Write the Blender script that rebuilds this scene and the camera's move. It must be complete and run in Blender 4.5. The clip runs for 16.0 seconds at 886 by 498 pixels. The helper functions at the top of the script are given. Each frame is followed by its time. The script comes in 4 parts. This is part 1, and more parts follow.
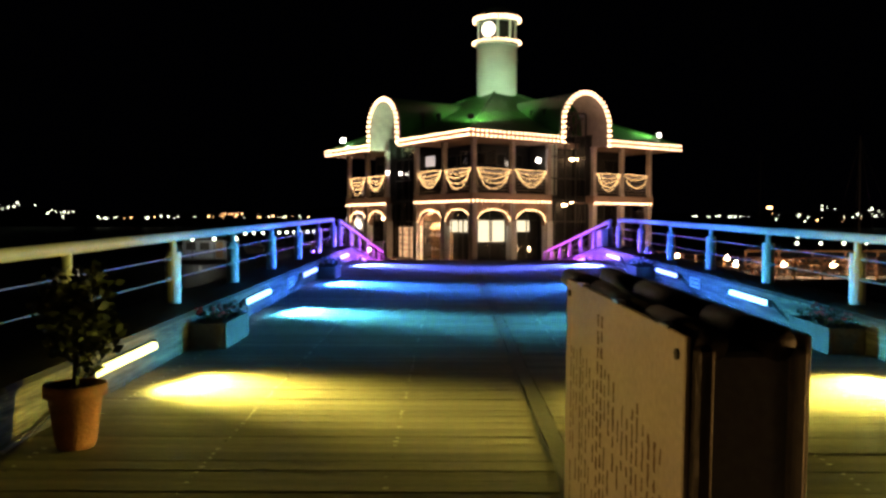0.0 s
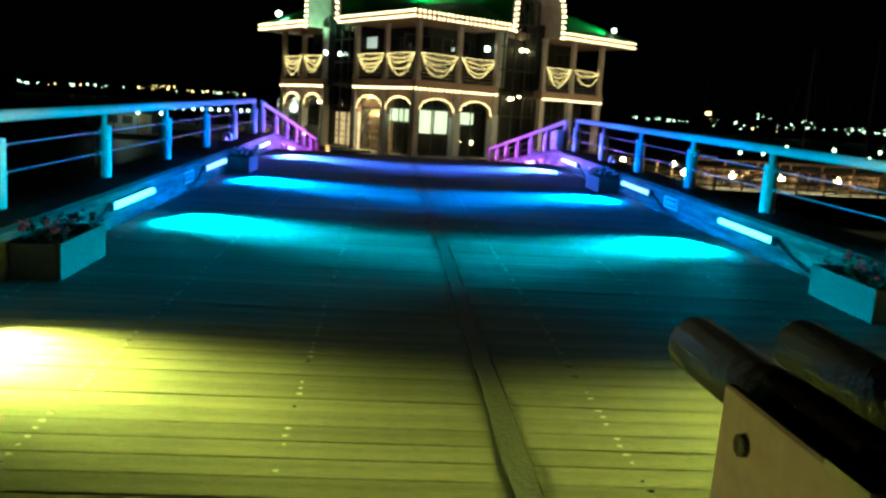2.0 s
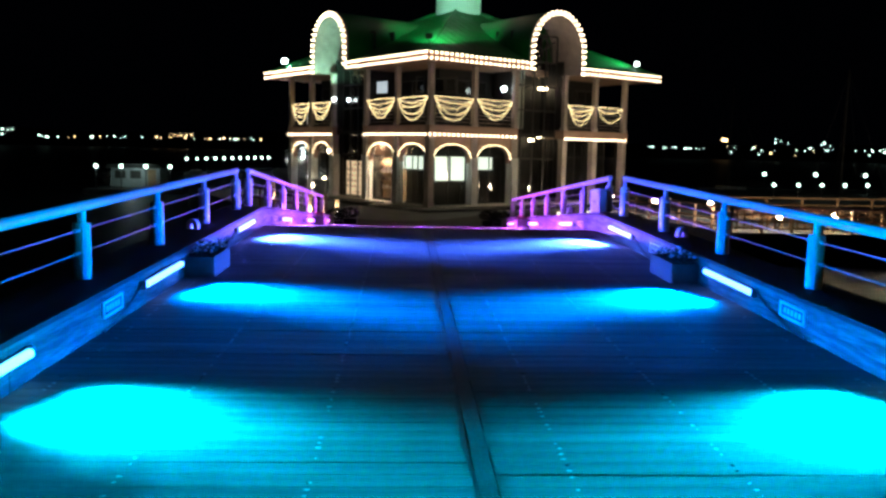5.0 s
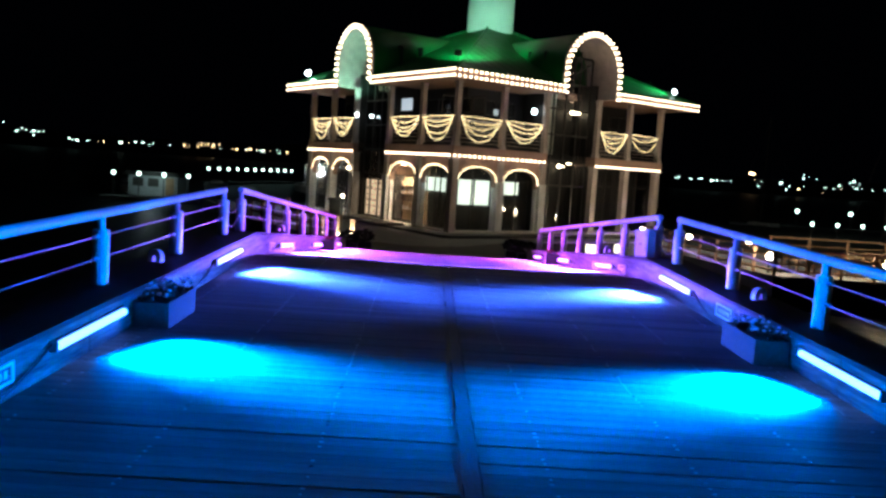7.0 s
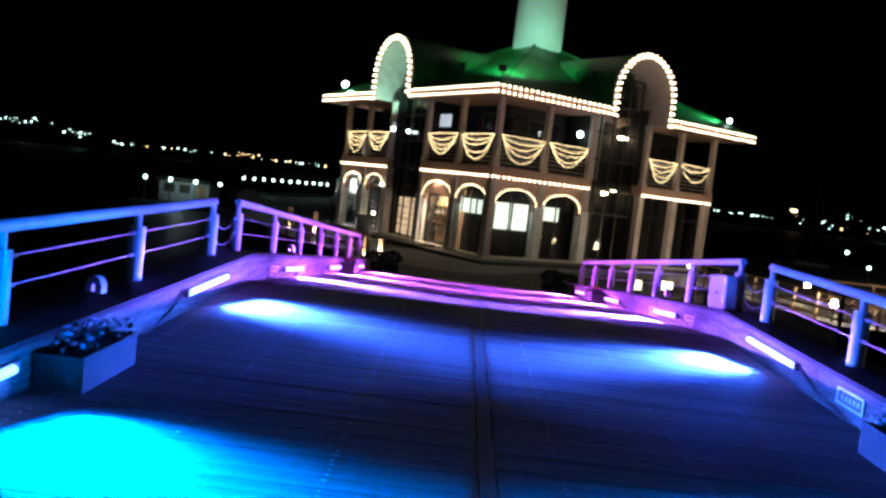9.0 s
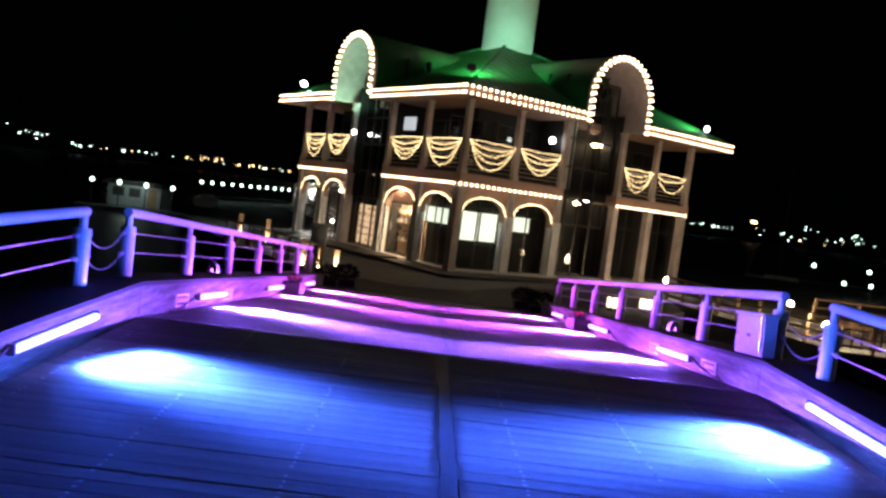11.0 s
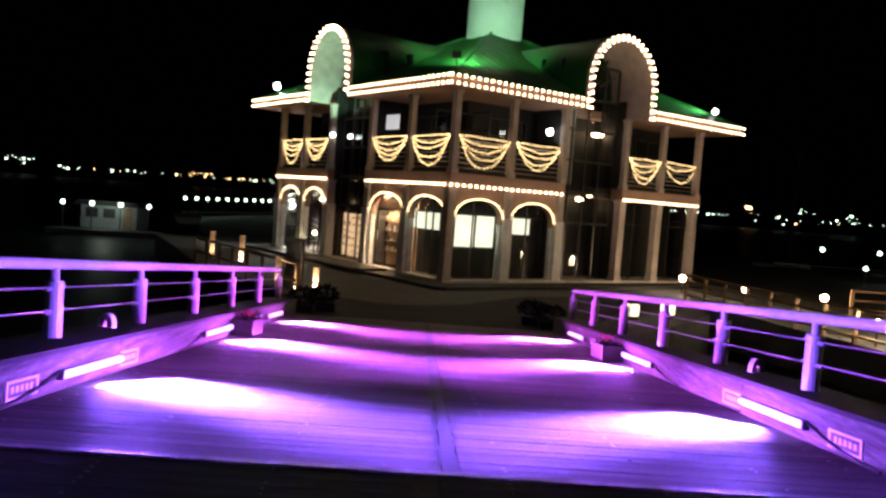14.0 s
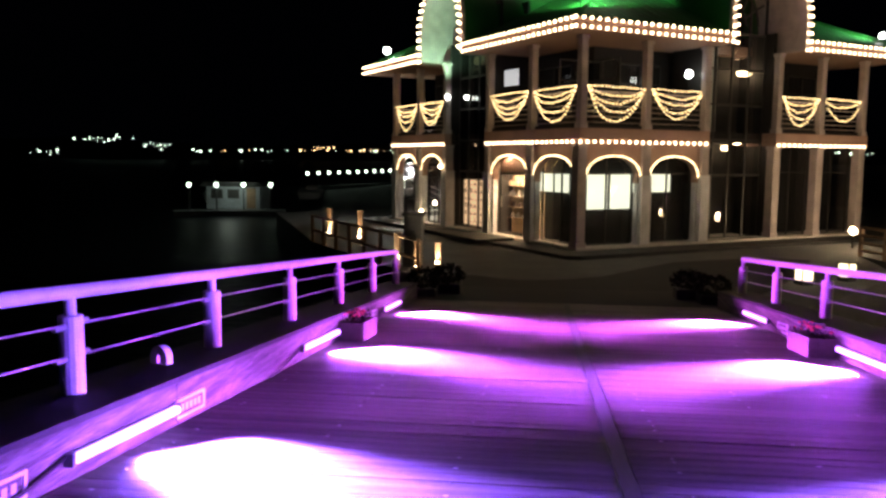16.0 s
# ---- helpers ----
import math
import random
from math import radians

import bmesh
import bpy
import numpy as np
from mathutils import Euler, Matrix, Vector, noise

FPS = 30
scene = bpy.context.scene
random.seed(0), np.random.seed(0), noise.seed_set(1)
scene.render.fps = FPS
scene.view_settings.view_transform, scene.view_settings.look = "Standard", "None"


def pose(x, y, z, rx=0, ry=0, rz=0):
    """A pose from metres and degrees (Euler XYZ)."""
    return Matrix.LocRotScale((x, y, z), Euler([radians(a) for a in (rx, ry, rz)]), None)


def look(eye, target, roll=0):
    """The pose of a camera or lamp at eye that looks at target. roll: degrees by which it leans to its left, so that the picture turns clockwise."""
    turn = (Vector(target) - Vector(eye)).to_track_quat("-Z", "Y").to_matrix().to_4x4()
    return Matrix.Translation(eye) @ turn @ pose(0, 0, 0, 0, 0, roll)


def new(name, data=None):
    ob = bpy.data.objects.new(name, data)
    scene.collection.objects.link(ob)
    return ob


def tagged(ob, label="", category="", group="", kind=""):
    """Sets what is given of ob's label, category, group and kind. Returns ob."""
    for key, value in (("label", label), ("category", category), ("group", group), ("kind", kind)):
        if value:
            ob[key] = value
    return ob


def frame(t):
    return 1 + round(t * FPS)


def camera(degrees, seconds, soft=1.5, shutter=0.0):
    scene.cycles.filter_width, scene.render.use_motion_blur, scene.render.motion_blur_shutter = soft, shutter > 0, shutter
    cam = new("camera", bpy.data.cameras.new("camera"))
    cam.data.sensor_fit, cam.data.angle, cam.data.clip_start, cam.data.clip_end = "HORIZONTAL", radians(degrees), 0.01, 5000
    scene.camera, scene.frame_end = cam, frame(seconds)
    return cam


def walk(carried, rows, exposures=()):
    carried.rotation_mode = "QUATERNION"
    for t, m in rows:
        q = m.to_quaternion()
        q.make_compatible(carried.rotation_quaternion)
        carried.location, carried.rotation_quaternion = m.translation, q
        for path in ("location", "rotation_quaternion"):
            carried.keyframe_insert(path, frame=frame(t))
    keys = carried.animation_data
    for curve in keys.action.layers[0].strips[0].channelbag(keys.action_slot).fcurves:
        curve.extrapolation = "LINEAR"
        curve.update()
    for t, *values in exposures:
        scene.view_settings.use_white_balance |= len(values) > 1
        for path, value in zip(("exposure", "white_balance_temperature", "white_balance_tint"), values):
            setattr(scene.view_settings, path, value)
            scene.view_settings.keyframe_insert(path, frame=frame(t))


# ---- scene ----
cam = camera(57.0, 16.0, soft=2.8)
PATH = [
    (0, (0.596, 0.269, 1.144), (0.583, 2.268, 1.081), 0.07),
    (0.5, (0.546, 0.756, 1.186), (0.582, 2.745, 0.979), 1.38),
    (1, (0.579, 1.225, 1.189), (0.662, 3.213, 0.988), 0.41),
    (1.5, (0.604, 1.697, 1.191), (0.724, 3.675, 0.925), 0.45),
    (2, (0.642, 2.29, 1.217), (0.790, 4.257, 0.889), 3.52),
    (2.5, (0.729, 2.762, 1.263), (0.807, 4.733, 0.932), -0.38),
    (3, (0.676, 3.286, 1.297), (0.828, 5.253, 0.972), 1.09),
    (3.5, (0.695, 3.728, 1.373), (0.760, 5.693, 1.010), 0.35),
    (4, (0.717, 4.263, 1.482), (0.730, 6.245, 1.213), -0.21),
    (4.5, (0.734, 4.789, 1.587), (0.820, 6.771, 1.337), 0.74),
    (7, (0.846, 7.408, 1.747), (0.892, 9.398, 1.551), 3.80),
    (7.5, (0.876, 7.932, 1.751), (0.899, 9.920, 1.527), 5.20),
    (8, (0.917, 8.471, 1.772), (0.897, 10.456, 1.529), 5.78),
    (8.5, (0.935, 9.061, 1.766), (0.883, 11.049, 1.555), 4.53),
    (9, (0.871, 9.639, 1.733), (0.832, 11.632, 1.579), 6.67),
    (11.5, (0.886, 12.754, 1.769), (0.959, 14.750, 1.659), 6.61),
    (12, (0.916, 13.321, 1.785), (0.950, 15.320, 1.805), 3.18),
    (12.5, (0.944, 13.819, 1.791), (0.966, 15.818, 1.845), 1.66),
    (13, (0.992, 14.338, 1.800), (1.029, 16.337, 1.775), 0.71),
    (13.5, (0.996, 14.901, 1.787), (1.043, 16.900, 1.773), 3.22),
    (14, (1.031, 15.423, 1.795), (1.086, 17.419, 1.676), 4.28),
    (14.5, (1.063, 15.951, 1.801), (1.049, 17.941, 1.606), 4.73),
    (15, (0.989, 16.575, 1.825), (0.925, 18.563, 1.618), 5.02),
    (15.5, (0.949, 17.226, 1.816), (0.773, 19.206, 1.596), 2.75),
    (16, (0.785, 17.863, 1.843), (0.545, 19.836, 1.619), 0.46),
]
walk(cam, [(t, look(eye, target, roll)) for t, eye, target, roll in PATH], [(0, 0, 8200, 32), (1.0, 0, 8000, 22), (1.5, 0, 7500, -4), (2.0, 0, 6700, -22), (2.5, 0, 6500, -32), (3.0, 0, 6300, -28), (3.5, 0, 6200, -14), (4.5, 0, 6000, 4), (8.0, 0, 5700, 7), (9.0, 0, 5800, 9), (11.5, 0, 6400, 14), (13.5, 0, 6700, 15), (16, 0, 6800, 16)])

# ---------------------------------------------------------------- world and light
world = bpy.data.worlds.new("night")
scene.world = world
world.use_nodes = True
world.node_tree.nodes["Background"].inputs[0].default_value = (0.10, 0.14, 0.30, 1)
world.node_tree.nodes["Background"].inputs[1].default_value = 0.0015


def lamp(name, kind, m, power, colour, **more):
    data = bpy.data.lights.new(name, kind)
    data.energy, data.color = power, colour
    if "size" in more:
        data.shape, data.size, data.size_y = "RECTANGLE", more["size"][0], more["size"][1]
        data.spread = radians(more.get("spread", 180))
    if "cone" in more:
        data.spot_size, data.spot_blend = radians(more["cone"]), more.get("blend", 0.5)
    if "radius" in more:
        data.shadow_soft_size = more["radius"]
    ob = new(name, data)
    ob.matrix_world = m
    return ob


# the bar lights: start and end along the bridge, power, colour
BARS = [
    (-2.45, -1.3, 14, (1.0, 0.62, 0.20)),
    (1.6, 2.75, 14, (1.0, 0.62, 0.20)),
    (5.55, 6.6, 165, (0.63, 0.68, 0.12)),
    (9.52, 10.7, 330, (0.0, 0.43, 0.80)),
    (13.15, 14.4, 640, (0.0, 0.16, 1.0)),
    (17.5, 18.77, 700, (0.04, 0.115, 1.0)),
    (21.87, 23.1, 1450, (0.20, 0.085, 1.0)),
    (26.15, 27.6, 1350, (0.39, 0.078, 1.0)),
    (30.6, 32.0, 1200, (0.52, 0.078, 0.95)),
]
LEFT, RIGHT, CREST, END = -1.745, 4.255, 19.9, 34.3


def deck_z(y):
    return 0.25 - 0.0200 * (CREST - y) if y < CREST else 0.25 - 0.0920 * (y - CREST)


for a, b, power, colour in BARS:
    y = (a + b) / 2
    lift = 0.20 if y < CREST else 0.13
    for side, x in ((1, LEFT + 0.085), (-1, RIGHT - 0.085)):
        eye = Vector((x, y, deck_z(y) + lift))
        # each bar throws a strong pool, a flat streak and a faint wide spill across the boards and a weaker wash over the far rail
        for tilt, spread, share in ((-0.45, 55, 2.0 if y < CREST else 3.6), (-0.14, 30, 0.09), (-0.52, 100, 0.11)):
            lamp("bar_light_beam", "AREA", look(eye, eye + Vector((side, -0.42 if y < CREST else -0.72, tilt))), power * share, colour, size=(b - a, 0.03), spread=spread)
        lamp("bar_light_wash", "SPOT", look(eye, eye + Vector((side, 0, 0.66))), power * (5.0 if y < 4 else 4.8 if y < CREST else 4.2), colour, cone=75, blend=0.25, radius=0.05)

# ---------------------------------------------------------------- materials


def material(name, colour, rough=0.6, metal=0.0, vary=0.25, scale=4.0, fine=60.0, bump=0.15, second=None, stretch=(1, 1, 1), random_tone=0.0, coat=0.0):
    mat = bpy.data.materials.new(name)
    mat.use_nodes = True
    nt = mat.node_tree
    bsdf = nt.nodes["Principled BSDF"]
    bsdf.inputs["Roughness"].default_value = rough
    bsdf.inputs["Metallic"].default_value = metal
    bsdf.inputs["Coat Weight"].default_value = coat
    at = nt.nodes.new("ShaderNodeTexCoord")
    mp = nt.nodes.new("ShaderNodeMapping")
    mp.inputs["Scale"].default_value = stretch
    nt.links.new(at.outputs["Object"], mp.inputs["Vector"])
    big = nt.nodes.new("ShaderNodeTexNoise")
    big.inputs["Scale"].default_value, big.inputs["Detail"].default_value = scale, 6
    small = nt.nodes.new("ShaderNodeTexNoise")
    small.inputs["Scale"].default_value, small.inputs["Detail"].default_value = fine, 4
    for n in (big, small):
        nt.links.new(mp.outputs[0], n.inputs["Vector"])
    mix = nt.nodes.new("ShaderNodeMix")
    mix.data_type = "RGBA"
    second = second or tuple(c * (1 - vary) for c in colour)
    mix.inputs["A"].default_value, mix.inputs["B"].default_value = (*second, 1), (*colour, 1)
    ramp = nt.nodes.new("ShaderNodeMapRange")
    ramp.inputs["From Min"].default_value, ramp.inputs["From Max"].default_value = 0.32, 0.68
    nt.links.new(big.outputs["Fac"], ramp.inputs["Value"])
    nt.links.new(ramp.outputs[0], mix.inputs["Factor"])
    tone = nt.nodes.new("ShaderNodeHueSaturation")
    nt.links.new(mix.outputs["Result"], tone.inputs["Color"])
    grain = nt.nodes.new("ShaderNodeMapRange")
    grain.inputs["From Min"].default_value, grain.inputs["From Max"].default_value = 0.25, 0.75
    grain.inputs["To Min"].default_value, grain.inputs["To Max"].default_value = 1 - vary * 0.7, 1 + vary * 0.5
    nt.links.new(small.outputs["Fac"], grain.inputs["Value"])
    last = grain.outputs[0]
    if random_tone:
        info = nt.nodes.new("ShaderNodeObjectInfo")
        each = nt.nodes.new("ShaderNodeMapRange")
        each.inputs["To Min"].default_value, each.inputs["To Max"].default_value = 1 - random_tone, 1 + random_tone * 0.6
        nt.links.new(info.outputs["Random"], each.inputs["Value"])
        mult = nt.nodes.new("ShaderNodeMath")
        mult.operation = "MULTIPLY"
        nt.links.new(last, mult.inputs[0])
        nt.links.new(each.outputs[0], mult.inputs[1])
        last = mult.outputs[0]
    nt.links.new(last, tone.inputs["Value"])
    nt.links.new(tone.outputs[0], bsdf.inputs["Base Color"])
    wear = nt.nodes.new("ShaderNodeMapRange")
    wear.inputs["To Min"].default_value, wear.inputs["To Max"].default_value = max(0.03, rough - 0.15), min(1, rough + 0.15)
    nt.links.new(big.outputs["Fac"], wear.inputs["Value"])
    nt.links.new(wear.outputs[0], bsdf.inputs["Roughness"])
    if bump:
        bm_ = nt.nodes.new("ShaderNodeBump")
        bm_.inputs["Strength"].default_value, bm_.inputs["Distance"].default_value = bump, 0.02
        nt.links.new(small.outputs["Fac"], bm_.inputs["Height"])
        nt.links.new(bm_.outputs[0], bsdf.inputs["Normal"])
    return mat


def glowing(name, colour, strength):
    mat = bpy.data.materials.new(name)
    mat.use_nodes = True
    bsdf = mat.node_tree.nodes["Principled BSDF"]
    bsdf.inputs["Base Color"].default_value = (0.8, 0.8, 0.8, 1)
    bsdf.inputs["Emission Color"].default_value = (*colour, 1)
    bsdf.inputs["Emission Strength"].default_value = strength
    return mat


def glass_material(name, tint=(0.02, 0.025, 0.03), clear=0.9):
    mat = bpy.data.materials.new(name)
    mat.use_nodes = True
    nt = mat.node_tree
    out = nt.nodes["Material Output"]
    nt.nodes.remove(nt.nodes["Principled BSDF"])
    gloss, see = nt.nodes.new("ShaderNodeBsdfGlossy"), nt.nodes.new("ShaderNodeBsdfTransparent")
    mix, edge, power = nt.nodes.new("ShaderNodeMixShader"), nt.nodes.new("ShaderNodeLayerWeight"), nt.nodes.new("ShaderNodeMapRange")
    gloss.inputs["Roughness"].default_value = 0.03
    see.inputs["Color"].default_value = (clear, clear, clear, 1)
    edge.inputs["Blend"].default_value = 0.35
    power.inputs["To Min"].default_value, power.inputs["To Max"].default_value = 0.015, 0.10
    nt.links.new(edge.outputs["Facing"], power.inputs["Value"])
    nt.links.new(power.outputs[0], mix.inputs[0])
    nt.links.new(see.outputs[0], mix.inputs[1])
    nt.links.new(gloss.outputs[0], mix.inputs[2])
    nt.links.new(mix.outputs[0], out.inputs["Surface"])
    return mat


M_plank = material("deck_wood", (0.235, 0.20, 0.172), 0.62, vary=0.45, scale=1.6, fine=26, bump=0.5, second=(0.125, 0.108, 0.095), stretch=(0.5, 7, 7), random_tone=0.28)
M_plank.node_tree.nodes["Principled BSDF"].inputs["Specular IOR Level"].default_value = 0.22
M_beam = material("weathered_beam", (0.23, 0.205, 0.175), 0.75, vary=0.8, scale=2.2, fine=9, bump=0.9, second=(0.045, 0.039, 0.034), stretch=(9, 0.7, 9))
# beam-top wood darkened because no bar light reaches it
M_top = material("unlit_cap_wood", (0.028, 0.024, 0.021), 0.75, vary=0.4, scale=3, fine=30, bump=0.5, stretch=(6, 0.6, 6))
M_planter = material("planter_wood", (0.075, 0.06, 0.05), 0.7, vary=0.4, scale=3, fine=30, bump=0.5)
M_under = material("dark_substructure", (0.03, 0.028, 0.025), 0.8, vary=0.3)
M_white = material("white_rail_paint", (0.74, 0.74, 0.71), 0.38, vary=0.16, scale=6, fine=70, bump=0.08)
M_wire = material("steel_cable", (0.55, 0.55, 0.56), 0.35, metal=0.8, vary=0.2, fine=150)
M_strip = material("seam_strip", (0.075, 0.065, 0.056), 0.6, vary=0.4, scale=5, fine=50, bump=0.4)
M_joint = material("worn_joint_steel", (0.42, 0.41, 0.40), 0.35, metal=0.9, vary=0.8, scale=7, fine=60, bump=0.3, second=(0.05, 0.045, 0.04))
M_screw = material("screw_steel", (0.62, 0.60, 0.55), 0.3, metal=0.9, vary=0.2, bump=0)
M_black = material("black_rubber", (0.02, 0.02, 0.021), 0.5, vary=0.35, scale=8, fine=60, bump=0.3)
M_grey = material("grey_sheet", (0.30, 0.33, 0.36), 0.5, vary=0.25, scale=3, fine=40, bump=0.15)
M_panel = material("notice_panel", (0.50, 0.49, 0.41), 0.5, vary=0.22, scale=3, fine=50, bump=0.05)
M_ink = material("faded_ink", (0.17, 0.11, 0.06), 0.7, vary=0.4, scale=14)
M_plate = material("plate_white", (0.86, 0.85, 0.82), 0.4, vary=0.15)
M_terra = material("terracotta", (0.28, 0.09, 0.05), 0.75, vary=0.35, scale=6, bump=0.3)
M_leaf = material("dark_leaves", (0.018, 0.03, 0.012), 0.65, vary=0.5, scale=20, bump=0.2)
M_soil = material("soil", (0.045, 0.035, 0.028), 0.9, vary=0.4, scale=20, bump=0.6)
M_red = material("red_petals", (0.55, 0.05, 0.05), 0.6, vary=0.3, scale=20)
M_pinkp = material("pale_petals", (0.75, 0.5, 0.55), 0.6, vary=0.3, scale=20)
M_wall = material("cream_render", (0.43, 0.28, 0.22), 0.75, vary=0.24, scale=1.5, fine=45, bump=0.25)
M_soffit = material("soffit_boards", (0.36, 0.23, 0.18), 0.7, vary=0.2, scale=2, fine=30, bump=0.2, stretch=(1, 1, 1))
M_col = material("column_paint", (0.50, 0.43, 0.41), 0.6, vary=0.25, scale=2.5, fine=40, bump=0.2)
M_plinth = material("plinth_stone", (0.58, 0.56, 0.52), 0.6, vary=0.2, scale=3, fine=40, bump=0.25)
M_roof = material("green_roof_metal", (0.012, 0.17, 0.03), 0.5, vary=0.3, scale=1.5, fine=20, bump=0.15)
M_tower = material("tower_render", (0.70, 0.76, 0.70), 0.6, vary=0.12, scale=1.2, fine=30, bump=0.2)
# near black: the shade of unlit rooms and recesses is in this colour
M_dark = material("room_shade_and_dark_parts", (0.007, 0.006, 0.006), 0.7, vary=0.3)
M_frame = material("dark_frame", (0.03, 0.028, 0.026), 0.4, vary=0.25)
M_inner = material("interior_wall", (0.55, 0.44, 0.32), 0.7, vary=0.2)
M_conc = material("plaza_concrete", (0.11, 0.117, 0.12), 0.8, vary=0.45, scale=0.9, fine=25, bump=0.35)
M_kerb = material("dark_kerb", (0.018, 0.018, 0.019), 0.7, vary=0.3, scale=3, fine=30, bump=0.3)
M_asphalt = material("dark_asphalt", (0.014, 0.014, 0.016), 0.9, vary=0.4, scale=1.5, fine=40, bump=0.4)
M_bush = material("bush_leaves", (0.007, 0.011, 0.006), 0.95, vary=0.5, scale=20, bump=0.2)
# bluish white carries the cool light on lower columns and jambs as colour
M_pale = material("pale_cool_lit_base", (0.78, 0.79, 0.80), 0.6, vary=0.2, scale=3, fine=40, bump=0.2)
M_goods = material("shop_goods", (0.35, 0.16, 0.08), 0.6, vary=0.5, scale=6, second=(0.08, 0.10, 0.12))
M_brown = material("pier_timber", (0.30, 0.19, 0.11), 0.65, vary=0.35, scale=3, fine=30, bump=0.4)
M_hill = material("dark_hill", (0.02, 0.022, 0.02), 0.95, vary=0.4, scale=0.05, bump=0)
M_glass = glass_material("window_glass")
E_bulb = glowing("bulb_glow", (1.0, 0.73, 0.45), 9.5)
E_swag = glowing("swag_glow", (1.0, 0.72, 0.32), 6.0)
E_arch = glowing("arch_glow", (1.0, 0.76, 0.40), 9.0)
E_cold = glowing("lamp_white", (0.9, 1.0, 0.92), 14.0)
E_far = glowing("far_white", (0.72, 1.0, 0.78), 7.0)
E_farwarm = glowing("far_warm", (1.0, 0.62, 0.28), 8.0)
E_warm = glowing("lamp_warm", (1.0, 0.74, 0.42), 30.0)
E_pane = glowing("lit_blind", (0.92, 1.0, 0.76), 1.4)
E_shop = glowing("lit_shop", (1.0, 0.66, 0.36), 1.1)
E_lantern = glowing("lantern_glow", (1.0, 0.86, 0.52), 3.0)
E_notice = glowing("notice_glow", (0.86, 0.95, 1.0), 0.55)
E_clock = glowing("clock_glow", (1.0, 1.0, 0.9), 3.5)

water_mat = bpy.data.materials.new("night_water")
water_mat.use_nodes = True
_n = water_mat.node_tree
_b = _n.nodes["Principled BSDF"]
_b.inputs["Base Color"].default_value = (0.006, 0.010, 0.014, 1)
_b.inputs["Specular IOR Level"].default_value = 0.03
_b.inputs["Roughness"].default_value = 0.45
_t = _n.nodes.new("ShaderNodeTexCoord")
_w = _n.nodes.new("ShaderNodeTexNoise")
_w.inputs["Scale"].default_value, _w.inputs["Detail"].default_value = 1.6, 5
_u = _n.nodes.new("ShaderNodeBump")
_u.inputs["Strength"].default_value, _u.inputs["Distance"].default_value = 0.5, 0.12
_n.links.new(_t.outputs["Object"], _w.inputs["Vector"])
_n.links.new(_w.outputs["Fac"], _u.inputs["Height"])
_n.links.new(_u.outputs[0], _b.inputs["Normal"])

# ---------------------------------------------------------------- mesh helpers


def mesh_of(bm, name, mat, smooth=False):
    me = bpy.data.meshes.new(name)
    if smooth:
        for f in bm.faces:
            f.smooth = True
    bm.to_mesh(me)
    bm.free()
    me.materials.append(mat)
    return me


def part(name, bm, mat, parent=None, label="", smooth=False, kind=""):
    ob = new(name, mesh_of(bm, name, mat, smooth))
    ob.parent = parent
    return tagged(ob, label, kind=kind)


def piece(name, me, parent, m, label=""):
    ob = new(name, me)
    ob.parent = parent
    ob.matrix_basis = m
    return tagged(ob, label) if label else ob


def thing(name, m, label, category, group="", kind=""):
    ob = new(name)
    ob.empty_display_size = 0.2
    ob.matrix_world = m
    return tagged(ob, label, category, group, kind)


def box(bm, x0, x1, y0, y1, z0, z1, bevel=0.0):
    made = bmesh.ops.create_cube(bm, size=1, matrix=Matrix.LocRotScale(((x0 + x1) / 2, (y0 + y1) / 2, (z0 + z1) / 2), None, (abs(x1 - x0), abs(y1 - y0), abs(z1 - z0))))
    if bevel:
        edges = list({e for v in made["verts"] for e in v.link_edges})
        bmesh.ops.bevel(bm, geom=edges, offset=bevel, segments=1, affect="EDGES", profile=0.5)
    return bm


def rod(bm, p, q, r, n=10, r2=None):
    p, q = Vector(p), Vector(q)
    d = q - p
    m = Matrix.Translation((p + q) / 2) @ d.to_track_quat("Z", "Y").to_matrix().to_4x4()
    bmesh.ops.create_cone(bm, cap_ends=True, segments=n, radius1=r, radius2=r if r2 is None else r2, depth=d.length, matrix=m)
    return bm


def ball(bm, p, r, u=8, v=6, scale=(1, 1, 1)):
    bmesh.ops.create_uvsphere(bm, u_segments=u, v_segments=v, radius=r, matrix=Matrix.LocRotScale(p, None, scale))
    return bm


def prism(bm, outline, lo, hi, place):
    """A closed outline of (a, b) pulled from lo to hi; place(a, b, c) gives the point."""
    low = [bm.verts.new(place(a, b, lo)) for a, b in outline]
    high = [bm.verts.new(place(a, b, hi)) for a, b in outline]
    n = len(outline)
    bm.faces.new(low)
    bm.faces.new(high[::-1])
    for i in range(n):
        bm.faces.new((low[i], high[i], high[(i + 1) % n], low[(i + 1) % n]))
    bmesh.ops.recalc_face_normals(bm, faces=bm.faces[:])
    return bm


def B():
    return bmesh.new()


# ---------------------------------------------------------------- water, plaza, terrace, hills
bm = B()
bmesh.ops.create_grid(bm, x_segments=8, y_segments=8, size=2500)
water = part("water", bm, water_mat)
water.location = (0, 0, -2.6)
tagged(water, "dark calm harbour water at night", "water", kind="structure")

PLAZA = -1.30
bm = B()
prism(bm, [(-2.6, 34.3), (-2.45, 39), (-7.6, 47), (-14, 62), (8, 80), (30, 75), (46, 60), (46, 36.2), (13.4, 36.2), (11.2, 46), (10.6, 41.6), (7.6, 37.2), (5.0, 34.3)], -2.9, PLAZA, lambda a, b, c: (a, b, c))
plaza = part("plaza", bm, M_conc)
tagged(plaza, "pale grey concrete quay in front of the building", "quay", kind="structure")
